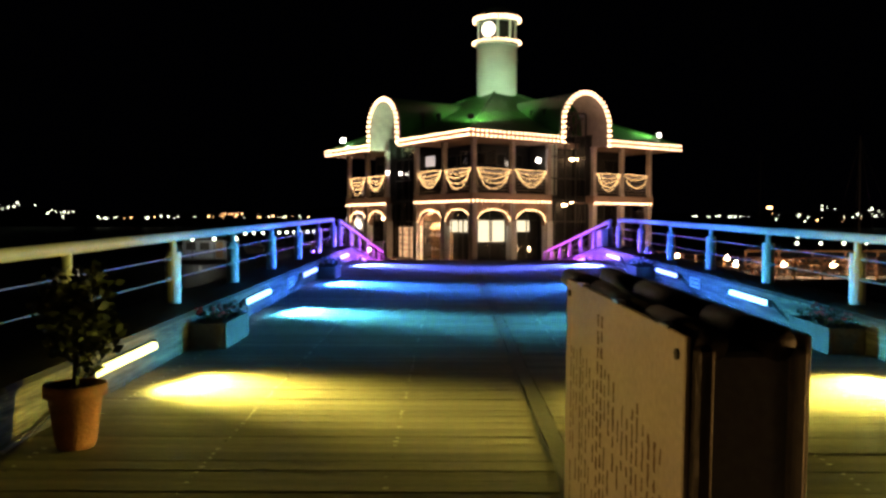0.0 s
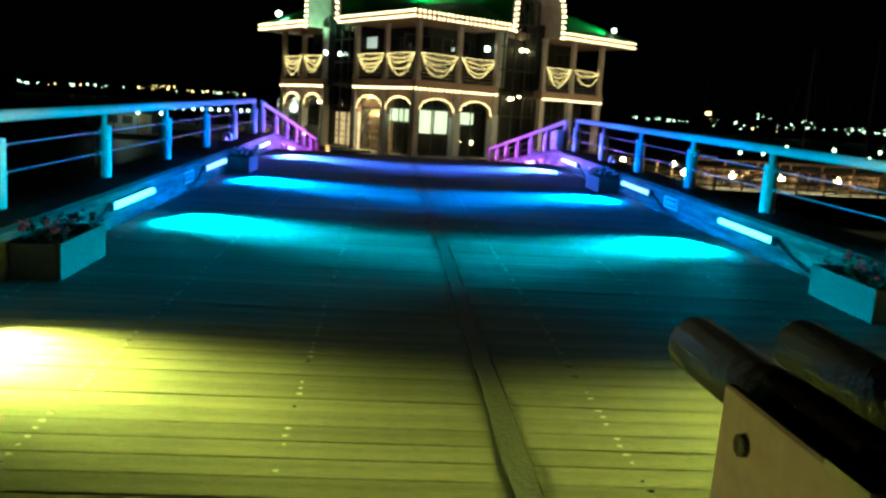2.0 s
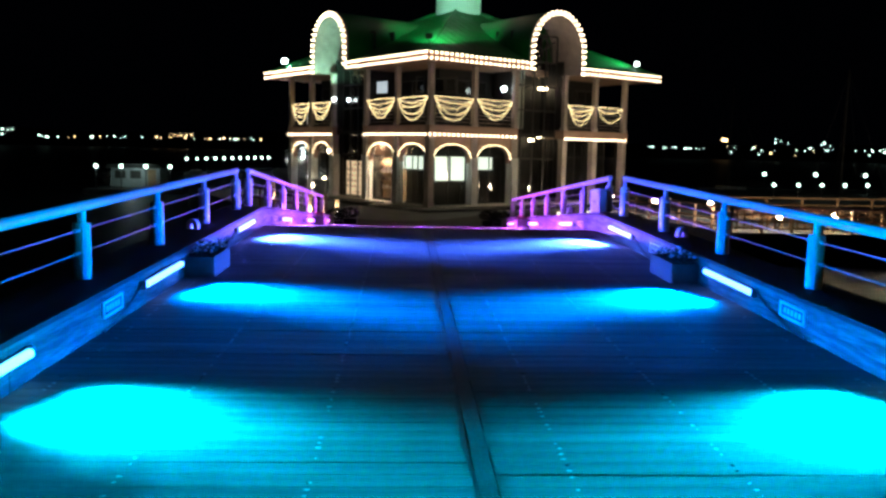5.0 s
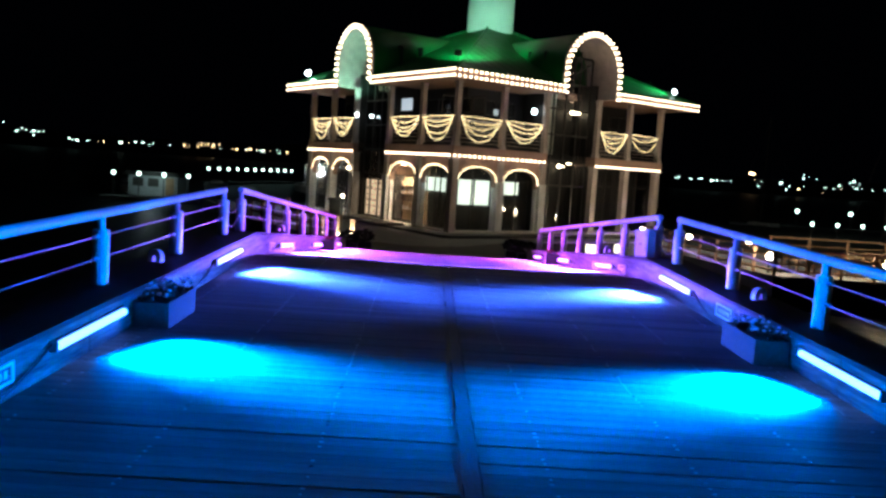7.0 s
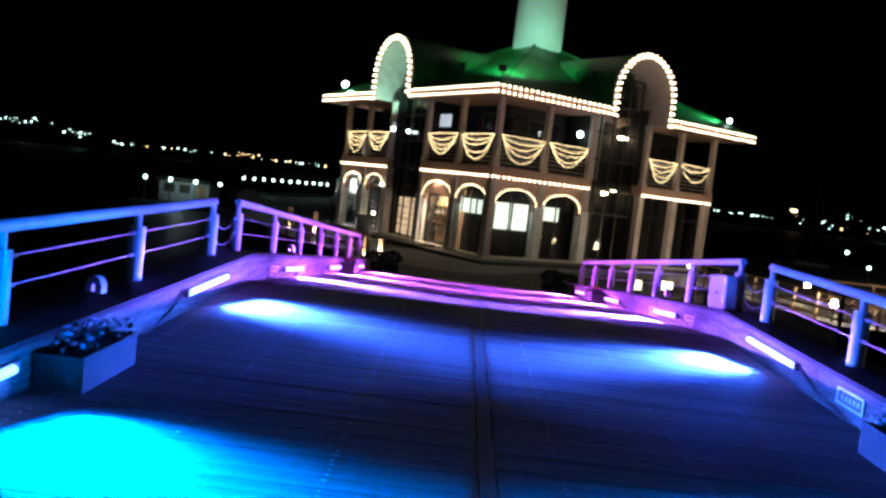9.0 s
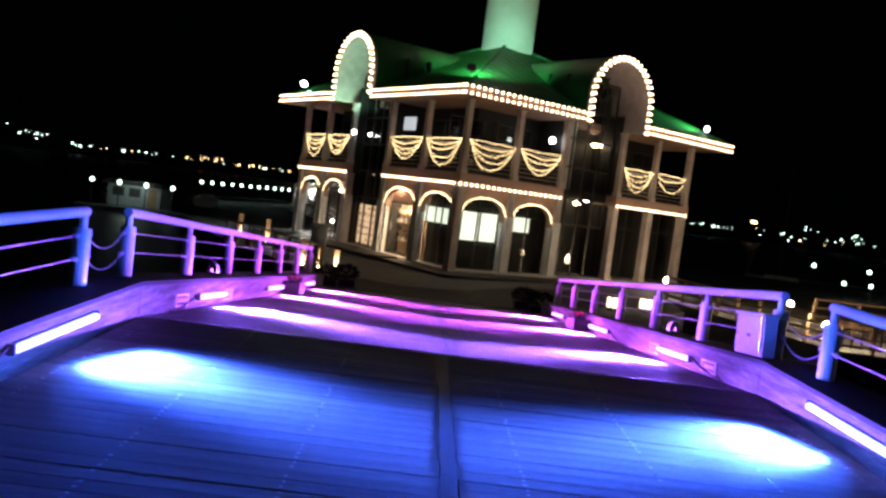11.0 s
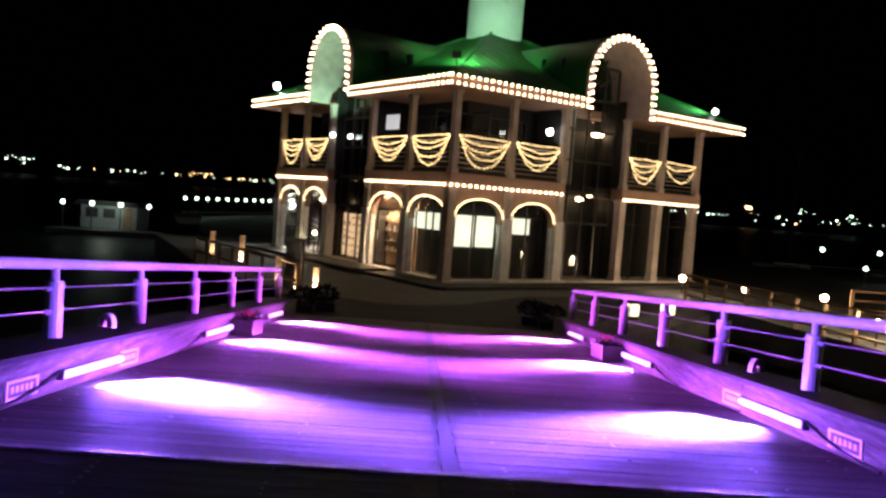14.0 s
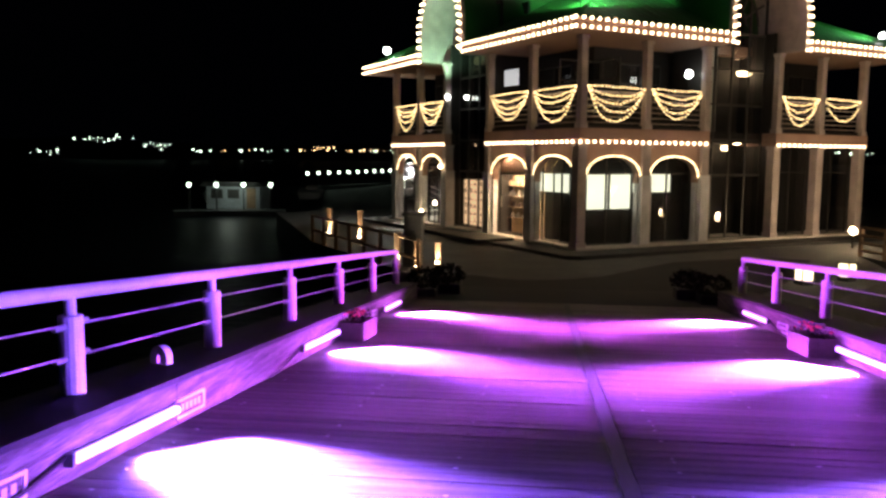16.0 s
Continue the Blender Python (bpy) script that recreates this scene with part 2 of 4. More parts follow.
# the asphalt falls from the end of the deck to the quay
bm = B()
rows = []
for y, x0, x1 in ((34.31, -2.58, 4.98), (35.4, -2.55, 5.3), (36.6, -2.52, 5.55), (37.6, -2.49, 6.0)):
    z = PLAZA + 0.006 + 0.21 * max(0.0, (37.6 - y) / 3.3)
    rows.append([bm.verts.new((x0 + (x1 - x0) * k / 6, y, h)) for h in (z, -2.0) for k in (range(7) if h == z else range(6, -1, -1))])
for r0, r1 in zip(rows, rows[1:]):
    for k in range(14):
        bm.faces.new((r0[k], r0[(k + 1) % 14], r1[(k + 1) % 14], r1[k]))
bm.faces.new(rows[0])
bm.faces.new(rows[-1])
bmesh.ops.recalc_face_normals(bm, faces=bm.faces[:])
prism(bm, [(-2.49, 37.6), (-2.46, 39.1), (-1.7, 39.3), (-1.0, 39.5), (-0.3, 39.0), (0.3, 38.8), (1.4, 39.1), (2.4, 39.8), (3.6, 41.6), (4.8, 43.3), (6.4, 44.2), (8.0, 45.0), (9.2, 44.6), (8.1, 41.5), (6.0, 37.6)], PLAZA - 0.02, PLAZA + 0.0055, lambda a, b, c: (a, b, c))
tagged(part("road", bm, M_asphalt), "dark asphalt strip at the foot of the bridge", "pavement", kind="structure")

bm = B()
rows = []
for i in range(81):
    x = -1800 + i * 45
    h = 16 + 12 * noise.noise(Vector((x * 0.003, 1.7, 0))) + 4 * noise.noise(Vector((x * 0.013, 5.1, 0))) + (0.006 * max(0, x - 100)) + (0.008 * max(0, -x - 150))
    rows.append([bm.verts.new((x, 820, -3)), bm.verts.new((x, 860, max(2, h * 0.55))), bm.verts.new((x, 980, max(3, h))), bm.verts.new((x, 1100, -3))])
for r0, r1 in zip(rows, rows[1:]):
    for k in range(3):
        bm.faces.new((r0[k], r1[k], r1[k + 1], r0[k + 1]))
tagged(part("far_hills", bm, M_hill, smooth=True), "low dark hills across the bay", "hills", kind="structure")

rng = random.Random(5)
# bearing and height in degrees as seen from the bridge, spread of both, how many
SHORE = {
    "shore_lights": (E_far, "scattered white lights along the far shore", ((-32.5, 0.15, 1.2, 0.1, 9), (-29.2, 1.0, 1.3, 0.12, 14), (-26.0, 0.65, 0.9, 0.1, 8), (-23.5, 0.3, 1.0, 0.08, 8), (-18, 0.33, 2.5, 0.06, 10), (-11.5, 0.38, 1.5, 0.06, 8), (17.5, 0.45, 1.2, 0.06, 6), (19.9, 0.42, 0.9, 0.06, 7), (23.5, 0.35, 1.8, 0.2, 8), (26.5, 1.05, 2.2, 0.3, 8), (27.3, 0.45, 2.4, 0.12, 12), (31.5, 0.5, 1.8, 0.3, 14))),
    "amber_shore_lights": (E_farwarm, "scattered amber lights along the far shore", ((-15.3, 0.55, 0.8, 0.05, 10), (-13, 0.4, 3.5, 0.06, 14), (-21, 0.3, 2.0, 0.05, 4), (21.7, 1.0, 0.12, 0.05, 3), (25, 0.5, 3.0, 0.3, 5))),
}
for name, (mat, label, clusters) in SHORE.items():
    bm = B()
    for bearing, height, wide, tall, count in clusters:
        for i in range(count):
            ang, up = radians(rng.gauss(bearing, wide * 0.6)), radians(rng.gauss(height, tall * 0.7))
            d = rng.uniform(640, 800)
            big = 1.15 if wide < 0.2 else rng.choice((0.25, 0.32, 0.42, 0.65))
            ball(bm, (0.8 + d * math.sin(ang), 11 + d * math.cos(ang), 1.8 + d * math.tan(up)), big, 6, 4)
    tagged(part(name, bm, mat, kind="stuff"), label, "shore lights", kind="stuff")

# ---------------------------------------------------------------- bridge


def slab_box(bm, x0, x1, y0, y1, lo, hi):
    """A box that follows the deck's slope; lo and hi are heights over the deck."""
    p = [(x, y, deck_z(y + (1e-4 if y == y0 else -1e-4)) + h) for x in (x0, x1) for y in (y0, y1) for h in (lo, hi)]
    v = [bm.verts.new(c) for c in p]
    for q in ((0, 1, 3, 2), (4, 6, 7, 5), (0, 4, 5, 1), (2, 3, 7, 6), (0, 2, 6, 4), (1, 5, 7, 3)):
        bm.faces.new([v[i] for i in q])
    bmesh.ops.recalc_face_normals(bm, faces=bm.faces[:])
    return bm


spans = (("bridge_ramp", -6.0, CREST, 1.18, "rising timber-decked footbridge span"), ("bridge_slope", CREST, END, 1.30, "falling timber-decked footbridge span"))
decks = []
for name, y0, y1, SEAM, label in spans:
    deck = thing(name, Matrix.Identity(4), label, "footbridge", kind="structure")
    decks.append(deck)
    part("substructure", slab_box(B(), -2.35, 4.86, y0, y1, -0.45, -0.045), M_under, deck)
    # the strip's edges are frayed, and a ragged gap runs along one of them
    wear = random.Random(31 + int(y0))
    ends = [y0 + (y1 - y0) * k / int((y1 - y0) / 0.16) for k in range(int((y1 - y0) / 0.16) + 1)]
    for label, x_in, x_out, top_z, fray, mat, name in (
            ("dark metal strip over the deck's middle seam", -0.05, 0.05, 0.003, 0.009, M_strip, "seam_strip"),
            ("black ragged gap along the seam strip", -0.078, -0.056, 0.0018, 0.013, M_black, "seam_gap")):
        bm = B()
        rings = []
        drift = 0.0
        for y in ends:
            drift = 0.8 * drift + wear.uniform(-fray, fray)
            a = SEAM + x_in + (drift if name == "seam_gap" else 0) + wear.uniform(-fray, fray) * 0.6
            b = SEAM + x_out + (0.4 * drift if name == "seam_gap" else 0) + wear.uniform(-fray, fray) * 0.6
            rings.append([bm.verts.new((u, y, deck_z(y) + v)) for u, v in ((a, -0.044), (a, top_z), (b, top_z), (b, -0.044))])
        for r0, r1 in zip(rings, rings[1:]):
            for k in range(4):
                bm.faces.new((r0[k], r0[(k + 1) % 4], r1[(k + 1) % 4], r1[k]))
        bm.faces.new(rings[0])
        bm.faces.new(rings[-1])
        bmesh.ops.recalc_face_normals(bm, faces=bm.faces[:])
        part(name, bm, mat, deck, label)
    for x0, x1 in ((-2.35, LEFT), (RIGHT, 4.86)):
        # side beams of stacked timbers; the cap's dark colour stands for its unlit top
        L = 3.3
        y = y0
        while y < y1 - 0.01:
            e = min(y + L, y1)
            part("side_beam", slab_box(B(), x0, x1, y + 0.006, e - 0.006, -0.044, 0.305), M_beam, deck)
            y = e
        part("beam_cap", slab_box(B(), x0 - 0.02, x1 + (0.02 if x0 < 0 else 0), y0, y1, 0.306, 0.345), M_top, deck)

# gap plate at the crest
bm = slab_box(B(), LEFT + 0.02, RIGHT - 0.02, CREST + 0.02, CREST + 0.10, 0.002, 0.010)
tagged(part("joint_plate", bm, M_joint), "bare metal expansion plate across the bridge deck", "metal plate", kind="structure")


def post(parent, x, y):
    z = deck_z(y) + 0.345
    bm = rod(B(), (x, y, z - 0.02), (x, y, z + 0.50), 0.075, 16)
    part("post_sleeve", bm, M_white, parent, smooth=False)
    part("post_stub", rod(B(), (x, y, z + 0.50), (x, y, z + 0.64), 0.036, 12), M_white, parent)
    for h in (0.24, 0.44):
        for s in (-1, 1):
            part("cable_fitting", rod(B(), (x, y + s * 0.07, z + h), (x, y + s * 0.18, z + h), 0.018, 8), M_wire, parent)


def railing(x, ys, label, y_from=None, y_to=None):
    top = thing("railing", Matrix.Identity(4), label, "railing", "bridge railings")
    for y in ys:
        post(top, x, y)
    a, b = ys[0] - 0.04 if y_from is None else y_from, ys[-1] + 0.04 if y_to is None else y_to
    za, zb = deck_z(a) + 0.99, deck_z(b) + 0.99
    part("handrail", rod(B(), (x, a, za), (x, b, zb), 0.045, 14), M_white, top)
    for h in (0.585, 0.785):
        part("cable", rod(B(), (x, a, deck_z(a) + h), (x, b, deck_z(b) + h), 0.007, 6), M_wire, top)
    return top


YS1 = [19.28 - 2.215 * k for k in range(11)][::-1]
YS2 = [20.36, 22.5, 24.66, 26.88, 29.14, 31.45, 33.72]
for x in (-2.09, 4.57):
    railing(x, YS1, "white-painted steel bridge railing with wire cables")
    railing(x, YS2, "white-painted steel railing on the falling span")
    for h in (0.58, 0.78):
        bm = B()
        n, pts = 8, []
        for i in range(n + 1):
            f = i / n
            y = 19.35 + f * 0.94
            pts.append((x, y, deck_z(CREST) + h - 0.16 * (1 - (2 * f - 1) ** 2)))
        for p, q in zip(pts, pts[1:]):
            rod(bm, p, q, 0.008, 5)
        tagged(part("chain", bm, M_wire), "slack steel chain between two railing posts", "chain")

# bar lights on the beams
for a, b, power, colour in BARS:
    glow = glowing("bar_glow", tuple(0.12 + 0.88 * c for c in colour), 7.0)
    for side, x in ((1, LEFT), (-1, RIGHT)):
        y = (a + b) / 2
        z = deck_z(y) + (0.20 if y < CREST else 0.13)
        slope = math.degrees(math.atan2(deck_z(b) - deck_z(a), b - a))
        top = thing("bar_light", pose(x, y, z, slope, 0, 0), "slim linear deck light glowing on the beam", "bar light", "bridge bar lights")
        h = (b - a) / 2
        part("housing", box(B(), side * 0.0, side * 0.03, -h - 0.02, h + 0.02, -0.03, 0.034, 0.006), M_grey, top)
        bm = rod(B(), (side * 0.042, -h, 0), (side * 0.042, h, 0), 0.03, 10)
        part("tube", bm, glow, top, "glowing tube")
        for s in (-1, 1):
            part("bracket", box(B(), 0, side * 0.06, s * (h + 0.025), s * (h + 0.055), -0.04, 0.04, 0.006), M_grey, top)


# supply cables drooping from the bar lights to the foot of the beams
for a, b, power, colour in BARS[2:]:
    for side, x in ((1, LEFT), (-1, RIGHT)):
        pts = []
        for i in range(9):
            f = i / 8
            y = a - 0.06 - 1.1 * f
            high = (0.20 if y < CREST else 0.13) * (1 - f) ** 2 + 0.02
            pts.append((x + side * (0.02 + 0.03 * f), y, deck_z(y) + high))
        bm = B()
        rings = [[bm.verts.new((px + 0.011 * math.cos(k * math.pi / 3), py, pz + 0.011 * math.sin(k * math.pi / 3))) for k in range(6)] for px, py, pz in pts]
        for r0, r1 in zip(rings, rings[1:]):
            for k in range(6):
                bm.faces.new((r0[k], r0[(k + 1) % 6], r1[(k + 1) % 6], r1[k]))
        bm.faces.new(rings[0])
        bm.faces.new(rings[-1])
        bmesh.ops.recalc_face_normals(bm, faces=bm.faces[:])
        tagged(part("supply_cable", bm, M_black), "black supply cable drooping along the beam", "cable", "supply cables")


# small plates on the beams
def plate(x, side, y):
    z = deck_z(y) + (0.11 if y > CREST else 0.17)
    top = thing("beam_plate", pose(x, y, z, math.degrees(math.atan(-0.092 if y > CREST else 0.02)), 0, 0), "small white-framed plate screwed to the beam", "plate", "beam plates")
    part("backing", box(B(), 0, side * 0.008, -0.23, 0.23, -0.065, 0.065), M_beam, top)
    bm = B()
    for y0, y1, z0, z1 in ((-0.24, 0.24, 0.05, 0.07), (-0.24, 0.24, -0.07, -0.05), (-0.24, -0.21, -0.05, 0.05), (0.21, 0.24, -0.05, 0.05)):
        box(bm, 0, side * 0.016, y0, y1, z0, z1)
    part("frame", bm, M_plate, top)
    bm = B()
    for k in range(5):
        box(bm, side * 0.008, side * 0.012, -0.16 + k * 0.07, -0.12 + k * 0.07, -0.025, 0.025)
    part("lettering", bm, M_plate, top, kind="stuff")


for y in (12.35, 16.4, 21.25, 23.4, 29.9):
    for side, x in ((1, LEFT), (-1, RIGHT)):
        if (y, side) != (16.4, 1):
            plate(x, side, y)


# half-round white cable shrouds outside the railing
def shroud(x, y):
    z = deck_z(y) + 0.335
    bm = B()
    n = 10
    ro, ri, leg = 0.085, 0.02, 0.05
    outer = [(ro, -leg + 0.02)] + [(ro * math.cos(math.pi * k / n), leg * 0.4 + ro * math.sin(math.pi * k / n)) for k in range(n + 1)] + [(-ro, -leg + 0.02)]
    inner = [(-ri, -leg + 0.02)] + [(-ri * math.cos(math.pi * k / n), leg * 0.4 + ri * math.sin(math.pi * k / n)) for k in range(n + 1)] + [(ri, -leg + 0.02)]
    prism(bm, outer + inner, -0.03, 0.03, lambda a, b, c: (c + 0.0, a, b + 0.08))
    ob = part("cable_shroud", bm, M_white)
    ob.matrix_world = pose(x, y, z, 0, 0, 68 if x < 0 else -68)
    tagged(ob, "white half-round shroud on the beam cap", "shroud", "cable shrouds")


for y in (16.1, 23.5):
    shroud(-2.0, y)
    shroud(4.5, y)


# planters with flowers
def planter(x, y, seed, red=True):
    r = random.Random(seed)
    z = deck_z(y)
    tilt = math.degrees(math.atan(-0.092 if y > CREST else 0.02))
    top = thing("planter_box", pose(x, y, z, tilt, 0, 0), "wooden planter box with low flowers beside the beam", "planter", "bridge planters")
    part("front_board", box(B(), -0.16, -0.135, -0.42, 0.42, 0.0, 0.24, 0.004), M_planter, top)
    part("back_board", box(B(), 0.135, 0.16, -0.42, 0.42, 0.0, 0.24, 0.004), M_planter, top)
    part("end_board", box(B(), -0.134, 0.134, -0.42, -0.395, 0.0, 0.235, 0.004), M_planter, top)
    part("end_board", box(B(), -0.134, 0.134, 0.395, 0.42, 0.0, 0.235, 0.004), M_planter, top)
    part("soil", box(B(), -0.133, 0.133, -0.394, 0.394, 0.05, 0.20), M_soil, top)
    bm = B()
    for k in range(150):
        a, c = r.uniform(-0.15, 0.15), r.uniform(-0.4, 0.4)
        h = 0.2 + r.random() * 0.16 * (1 - abs(c))
        leaf(bm, Vector((a, c, h)), r, r.uniform(0.03, 0.06))
    part("foliage", bm, M_leaf, top, "dark green leaves")
    bm = B()
    for k in range(26):
        ball(bm, (r.uniform(-0.15, 0.13), r.uniform(-0.38, 0.38), r.uniform(0.28, 0.37)), r.uniform(0.014, 0.028), 6, 4, (1, 1, 0.6))
    part("blossom", bm, M_red if red else M_pinkp, top, "small blossoms")
    return top


def leaf(bm, p, r, s):
    d = Vector((r.uniform(-1, 1), r.uniform(-1, 1), r.uniform(-0.2, 1))).normalized()
    w = d.cross(Vector((r.uniform(-1, 1), r.uniform(-1, 1), r.uniform(-1, 1)))).normalized() * s * 0.32
    v = [bm.verts.new(c) for c in (p, p + d * s * 0.5 + w, p + d * s, p + d * s * 0.5 - w)]
    bm.faces.new(v)


for k, (y, red) in enumerate(((8.0, True), (15.1, False), (28.1, True))):
    planter(LEFT + 0.18, y, 11 + k, red)
    planter(RIGHT - 0.18, y + (-0.2 if k == 0 else 0), 31 + k, red)


# potted shrubs at the start of the bridge
def potted_shrub(x, y, r_pot, h_pot, crown, seed, label):
    r = random.Random(seed)
    z = deck_z(y)
    top = thing("potted_shrub", pose(x, y, z), label, "potted plant")
    bm = B()
    prof = [(0.62, 0.0), (0.70, 0.1), (0.92, 0.8), (1.08, 0.82), (1.08, 1.0), (0.94, 1.0), (0.90, 0.86)]
    n = 20
    rings = [[bm.verts.new((r_pot * a * math.cos(2 * math.pi * i / n), r_pot * a * math.sin(2 * math.pi * i / n), h_pot * b)) for i in range(n)] for a, b in prof]
    for r0, r1 in zip(rings, rings[1:]):
        for i in range(n):
            bm.faces.new((r0[i], r0[(i + 1) % n], r1[(i + 1) % n], r1[i]))
    bm.faces.new(rings[0][::-1])
    part("pot", bm, M_terra, top, "worn terracotta pot", True)
    bm = B()
    bmesh.ops.create_circle(bm, cap_ends=True, radius=r_pot * 0.89, segments=20, matrix=Matrix.Translation((0, 0, h_pot * 0.87)))
    part("soil", bm, M_soil, top)
    bm = rod(B(), (0, 0, h_pot * 0.8), (0.01, 0.02, h_pot + crown * 0.9), 0.02, 7, 0.006)
    tips = []
    for k in range(9):
        f = 0.15 + 0.8 * k / 9
        a = k * 2.4
        tip = Vector((math.cos(a), math.sin(a), 0.9)) * crown * 0.28 * (1.1 - 0.5 * f)
        base = Vector((0, 0, h_pot + crown * 0.85 * f))
        rod(bm, base, base + tip, 0.009, 5, 0.003)
        tips.append((base, tip))
    part("stem", bm, M_soil, top)
    bm = B()
    for base, tip in tips:
        for k in range(90):
            leaf(bm, base + tip * r.uniform(0.2, 1.15) + Vector([r.gauss(0, crown * 0.07) for _ in range(3)]), r, r.uniform(0.04, 0.09))
    part("foliage", bm, M_leaf, top)


potted_shrub(-1.40, 4.6, 0.15, 0.34, 0.6, 3, "small dark shrub in a terracotta pot")
potted_shrub(-2.02, 4.05, 0.16, 0.3, 0.5, 4, "bushy shrub in a clay pot near the railing")

# cabinet on the beam inside the railing
top = thing("meter_cabinet", pose(4.415, 20.5, deck_z(20.5) + 0.357, -5.2), "pale grey metal cabinet standing on the beam", "cabinet")
part("body", box(B(), -0.07, 0.07, -0.35, 0.35, -0.01, 0.40, 0.01), M_white, top)
part("lid", box(B(), -0.09, 0.075, -0.37, 0.37, 0.401, 0.425, 0.006), M_white, top)
part("door", box(B(), -0.082, -0.071, -0.32, 0.32, 0.03, 0.385, 0.004), M_white, top)
part("lock", rod(B(), (-0.082, 0.26, 0.2), (-0.094, 0.26, 0.2), 0.018, 10), M_screw, top)
part("mark", box(B(), -0.086, -0.082, -0.06, 0.02, 0.18, 0.21), M_ink, top)
for y in (-0.25, 0.25):
    part("hinge", rod(B(), (-0.086, -0.322, 0.2 + y * 0.5), (-0.086, -0.322, 0.27 + y * 0.5), 0.008, 8), M_screw, top)

# notice stand beside the walk
stand = thing("notice_stand", pose(1.083, 1.99, deck_z(2.0) - 0.01, 2.2, 0, 3.9), "long notice stand with faded panels and black padded top rails", "notice stand")
part("body", box(B(), 0.016, 0.255, 0.02, 1.10, 0.06, 0.99, 0.01), M_grey, stand, "grey sheet body")
part("notice_panel", box(B(), 0.0, 0.014, 0.0, 1.145, 0.12, 1.03, 0.003), M_panel, stand, "cream panel with faded lettering")
part("back_panel", box(B(), 0.257, 0.271, 0.0, 1.145, 0.12, 1.03, 0.003), M_panel, stand)
part("corner_post", box(B(), 0.016, 0.055, -0.03, 0.018, 0.0, 1.01, 0.008), M_black, stand)
part("corner_post", box(B(), 0.228, 0.255, -0.02, 0.018, 0.0, 1.0, 0.006), M_plinth, stand)
for x in (0.055, 0.20):
    y = 0.0
    for L in (0.36, 0.56, 0.42):
        part("padded_rail", rod(B(), (x, y, 1.012), (x, y + L - 0.008, 1.012), 0.037, 14), M_black, stand, "black foam pipe padding", True)
        y += L
for y in (0.1, 0.5, 0.9):
    part("clip", box(B(), -0.004, 0.02, y, y + 0.06, 1.028, 1.036), M_screw, stand)
for y in (0.04, 1.03):
    part("foot", box(B(), 0.0, 0.271, y, y + 0.05, 0.0, 0.06, 0.008), M_black, stand)
r = random.Random(8)
bm = B()
for col in range(22):
    y0 = 1.06 - col * 0.044 + r.uniform(-0.004, 0.004)
    title = col in (8, 9)
    z = 0.97 if title else 0.88 - 0.07 * r.random() - 0.004 * col
    low = 0.2 + 0.3 * r.random()
    w = 0.024 if title else r.uniform(0.013, 0.019)
    while z > low:
        h = r.uniform(0.03, 0.045) if title else r.uniform(0.022, 0.075)
        # each mark is a ragged upright smear, with a bite out of its side
        if r.random() < 0.86:
            left, right = [], []
            for k in range(6):
                f = k / 5
                lean = r.uniform(-0.003, 0.003)
                thin = w * r.uniform(0.28, 0.55)
                left.append(bm.verts.new((-0.0012, y0 - thin + lean, z - h * f)))
                right.append(bm.verts.new((-0.0012, y0 + thin + lean, z - h * f)))
            for k in range(5):
                bm.faces.new((left[k], right[k], right[k + 1], left[k + 1]))
        z -= h + r.uniform(0.006, 0.02)
part("lettering", bm, M_ink, stand, "faded upright columns of small marks", kind="stuff")
for y, z in ((1.09, 0.985), (0.04, 0.985)):
    part("bolt", rod(B(), (-0.006, y, z), (0.0, y, z), 0.012, 8), M_black, stand)

# ---------------------------------------------------------------- the harbour building
ANGLE = 34.58
SITE = pose(1.97, 45.09, 0.05, 0, 0, ANGLE)
house = thing("harbour_building", SITE, "two-storey cream harbour building with green roof and clock tower", "building")
CX = (0.0, 2.72, 5.38, 9.15, 11.5, 14.0)
CY = (0.0, 2.82, 5.72, 9.38, 11.9, 14.5)
FLOOR, SLAB0, SLAB1, EAVE0, EAVE1 = -1.15, 2.30, 2.78, 5.74, 6.08
OUT = 1.05


def on_right(a, z, d):
    """a along the right face, d behind it."""
    return (a, d, z)


def on_left(a, z, d):
    return (d, a, z)


def fbox(bm, face, a0, a1, z0, z1, d0, d1, bevel=0.0):
    p, q = face(a0, z0, d0), face(a1, z1, d1)
    return box(bm, min(p[0], q[0]), max(p[0], q[0]), min(p[1], q[1]), max(p[1], q[1]), z0, z1, bevel)


# base, slab, inner core
bm = B()
prism(bm, [(-1.35, -1.2), (-1.0, -1.5), (14.9, -1.35), (14.9, 15.4), (-1.4, 15.4)], PLAZA - 0.06, PLAZA + 0.07, lambda a, b, c: (a, b, c))
part("lower_step", bm, M_kerb, house, "dark stone step round the base")
part("door_step", fbox(B(), on_left, 3.5, 6.3, PLAZA + 0.071, PLAZA + 0.17, -1.9, -0.25, 0.03), M_kerb, house, "dark slab step before the door")
bm = B()
prism(bm, [(-0.22, -0.22), (14.4, -0.22), (14.4, 14.9), (-0.22, 14.9)], PLAZA + 0.07, FLOOR, lambda a, b, c: (a, b, c))
part("plinth", bm, M_plinth, house, "pale stone plinth")

gap = {on_right: (CX[2] + 0.2, CX[3] - 0.2), on_left: (CY[2] + 0.2, CY[3] - 0.2)}
BACK = 2.0
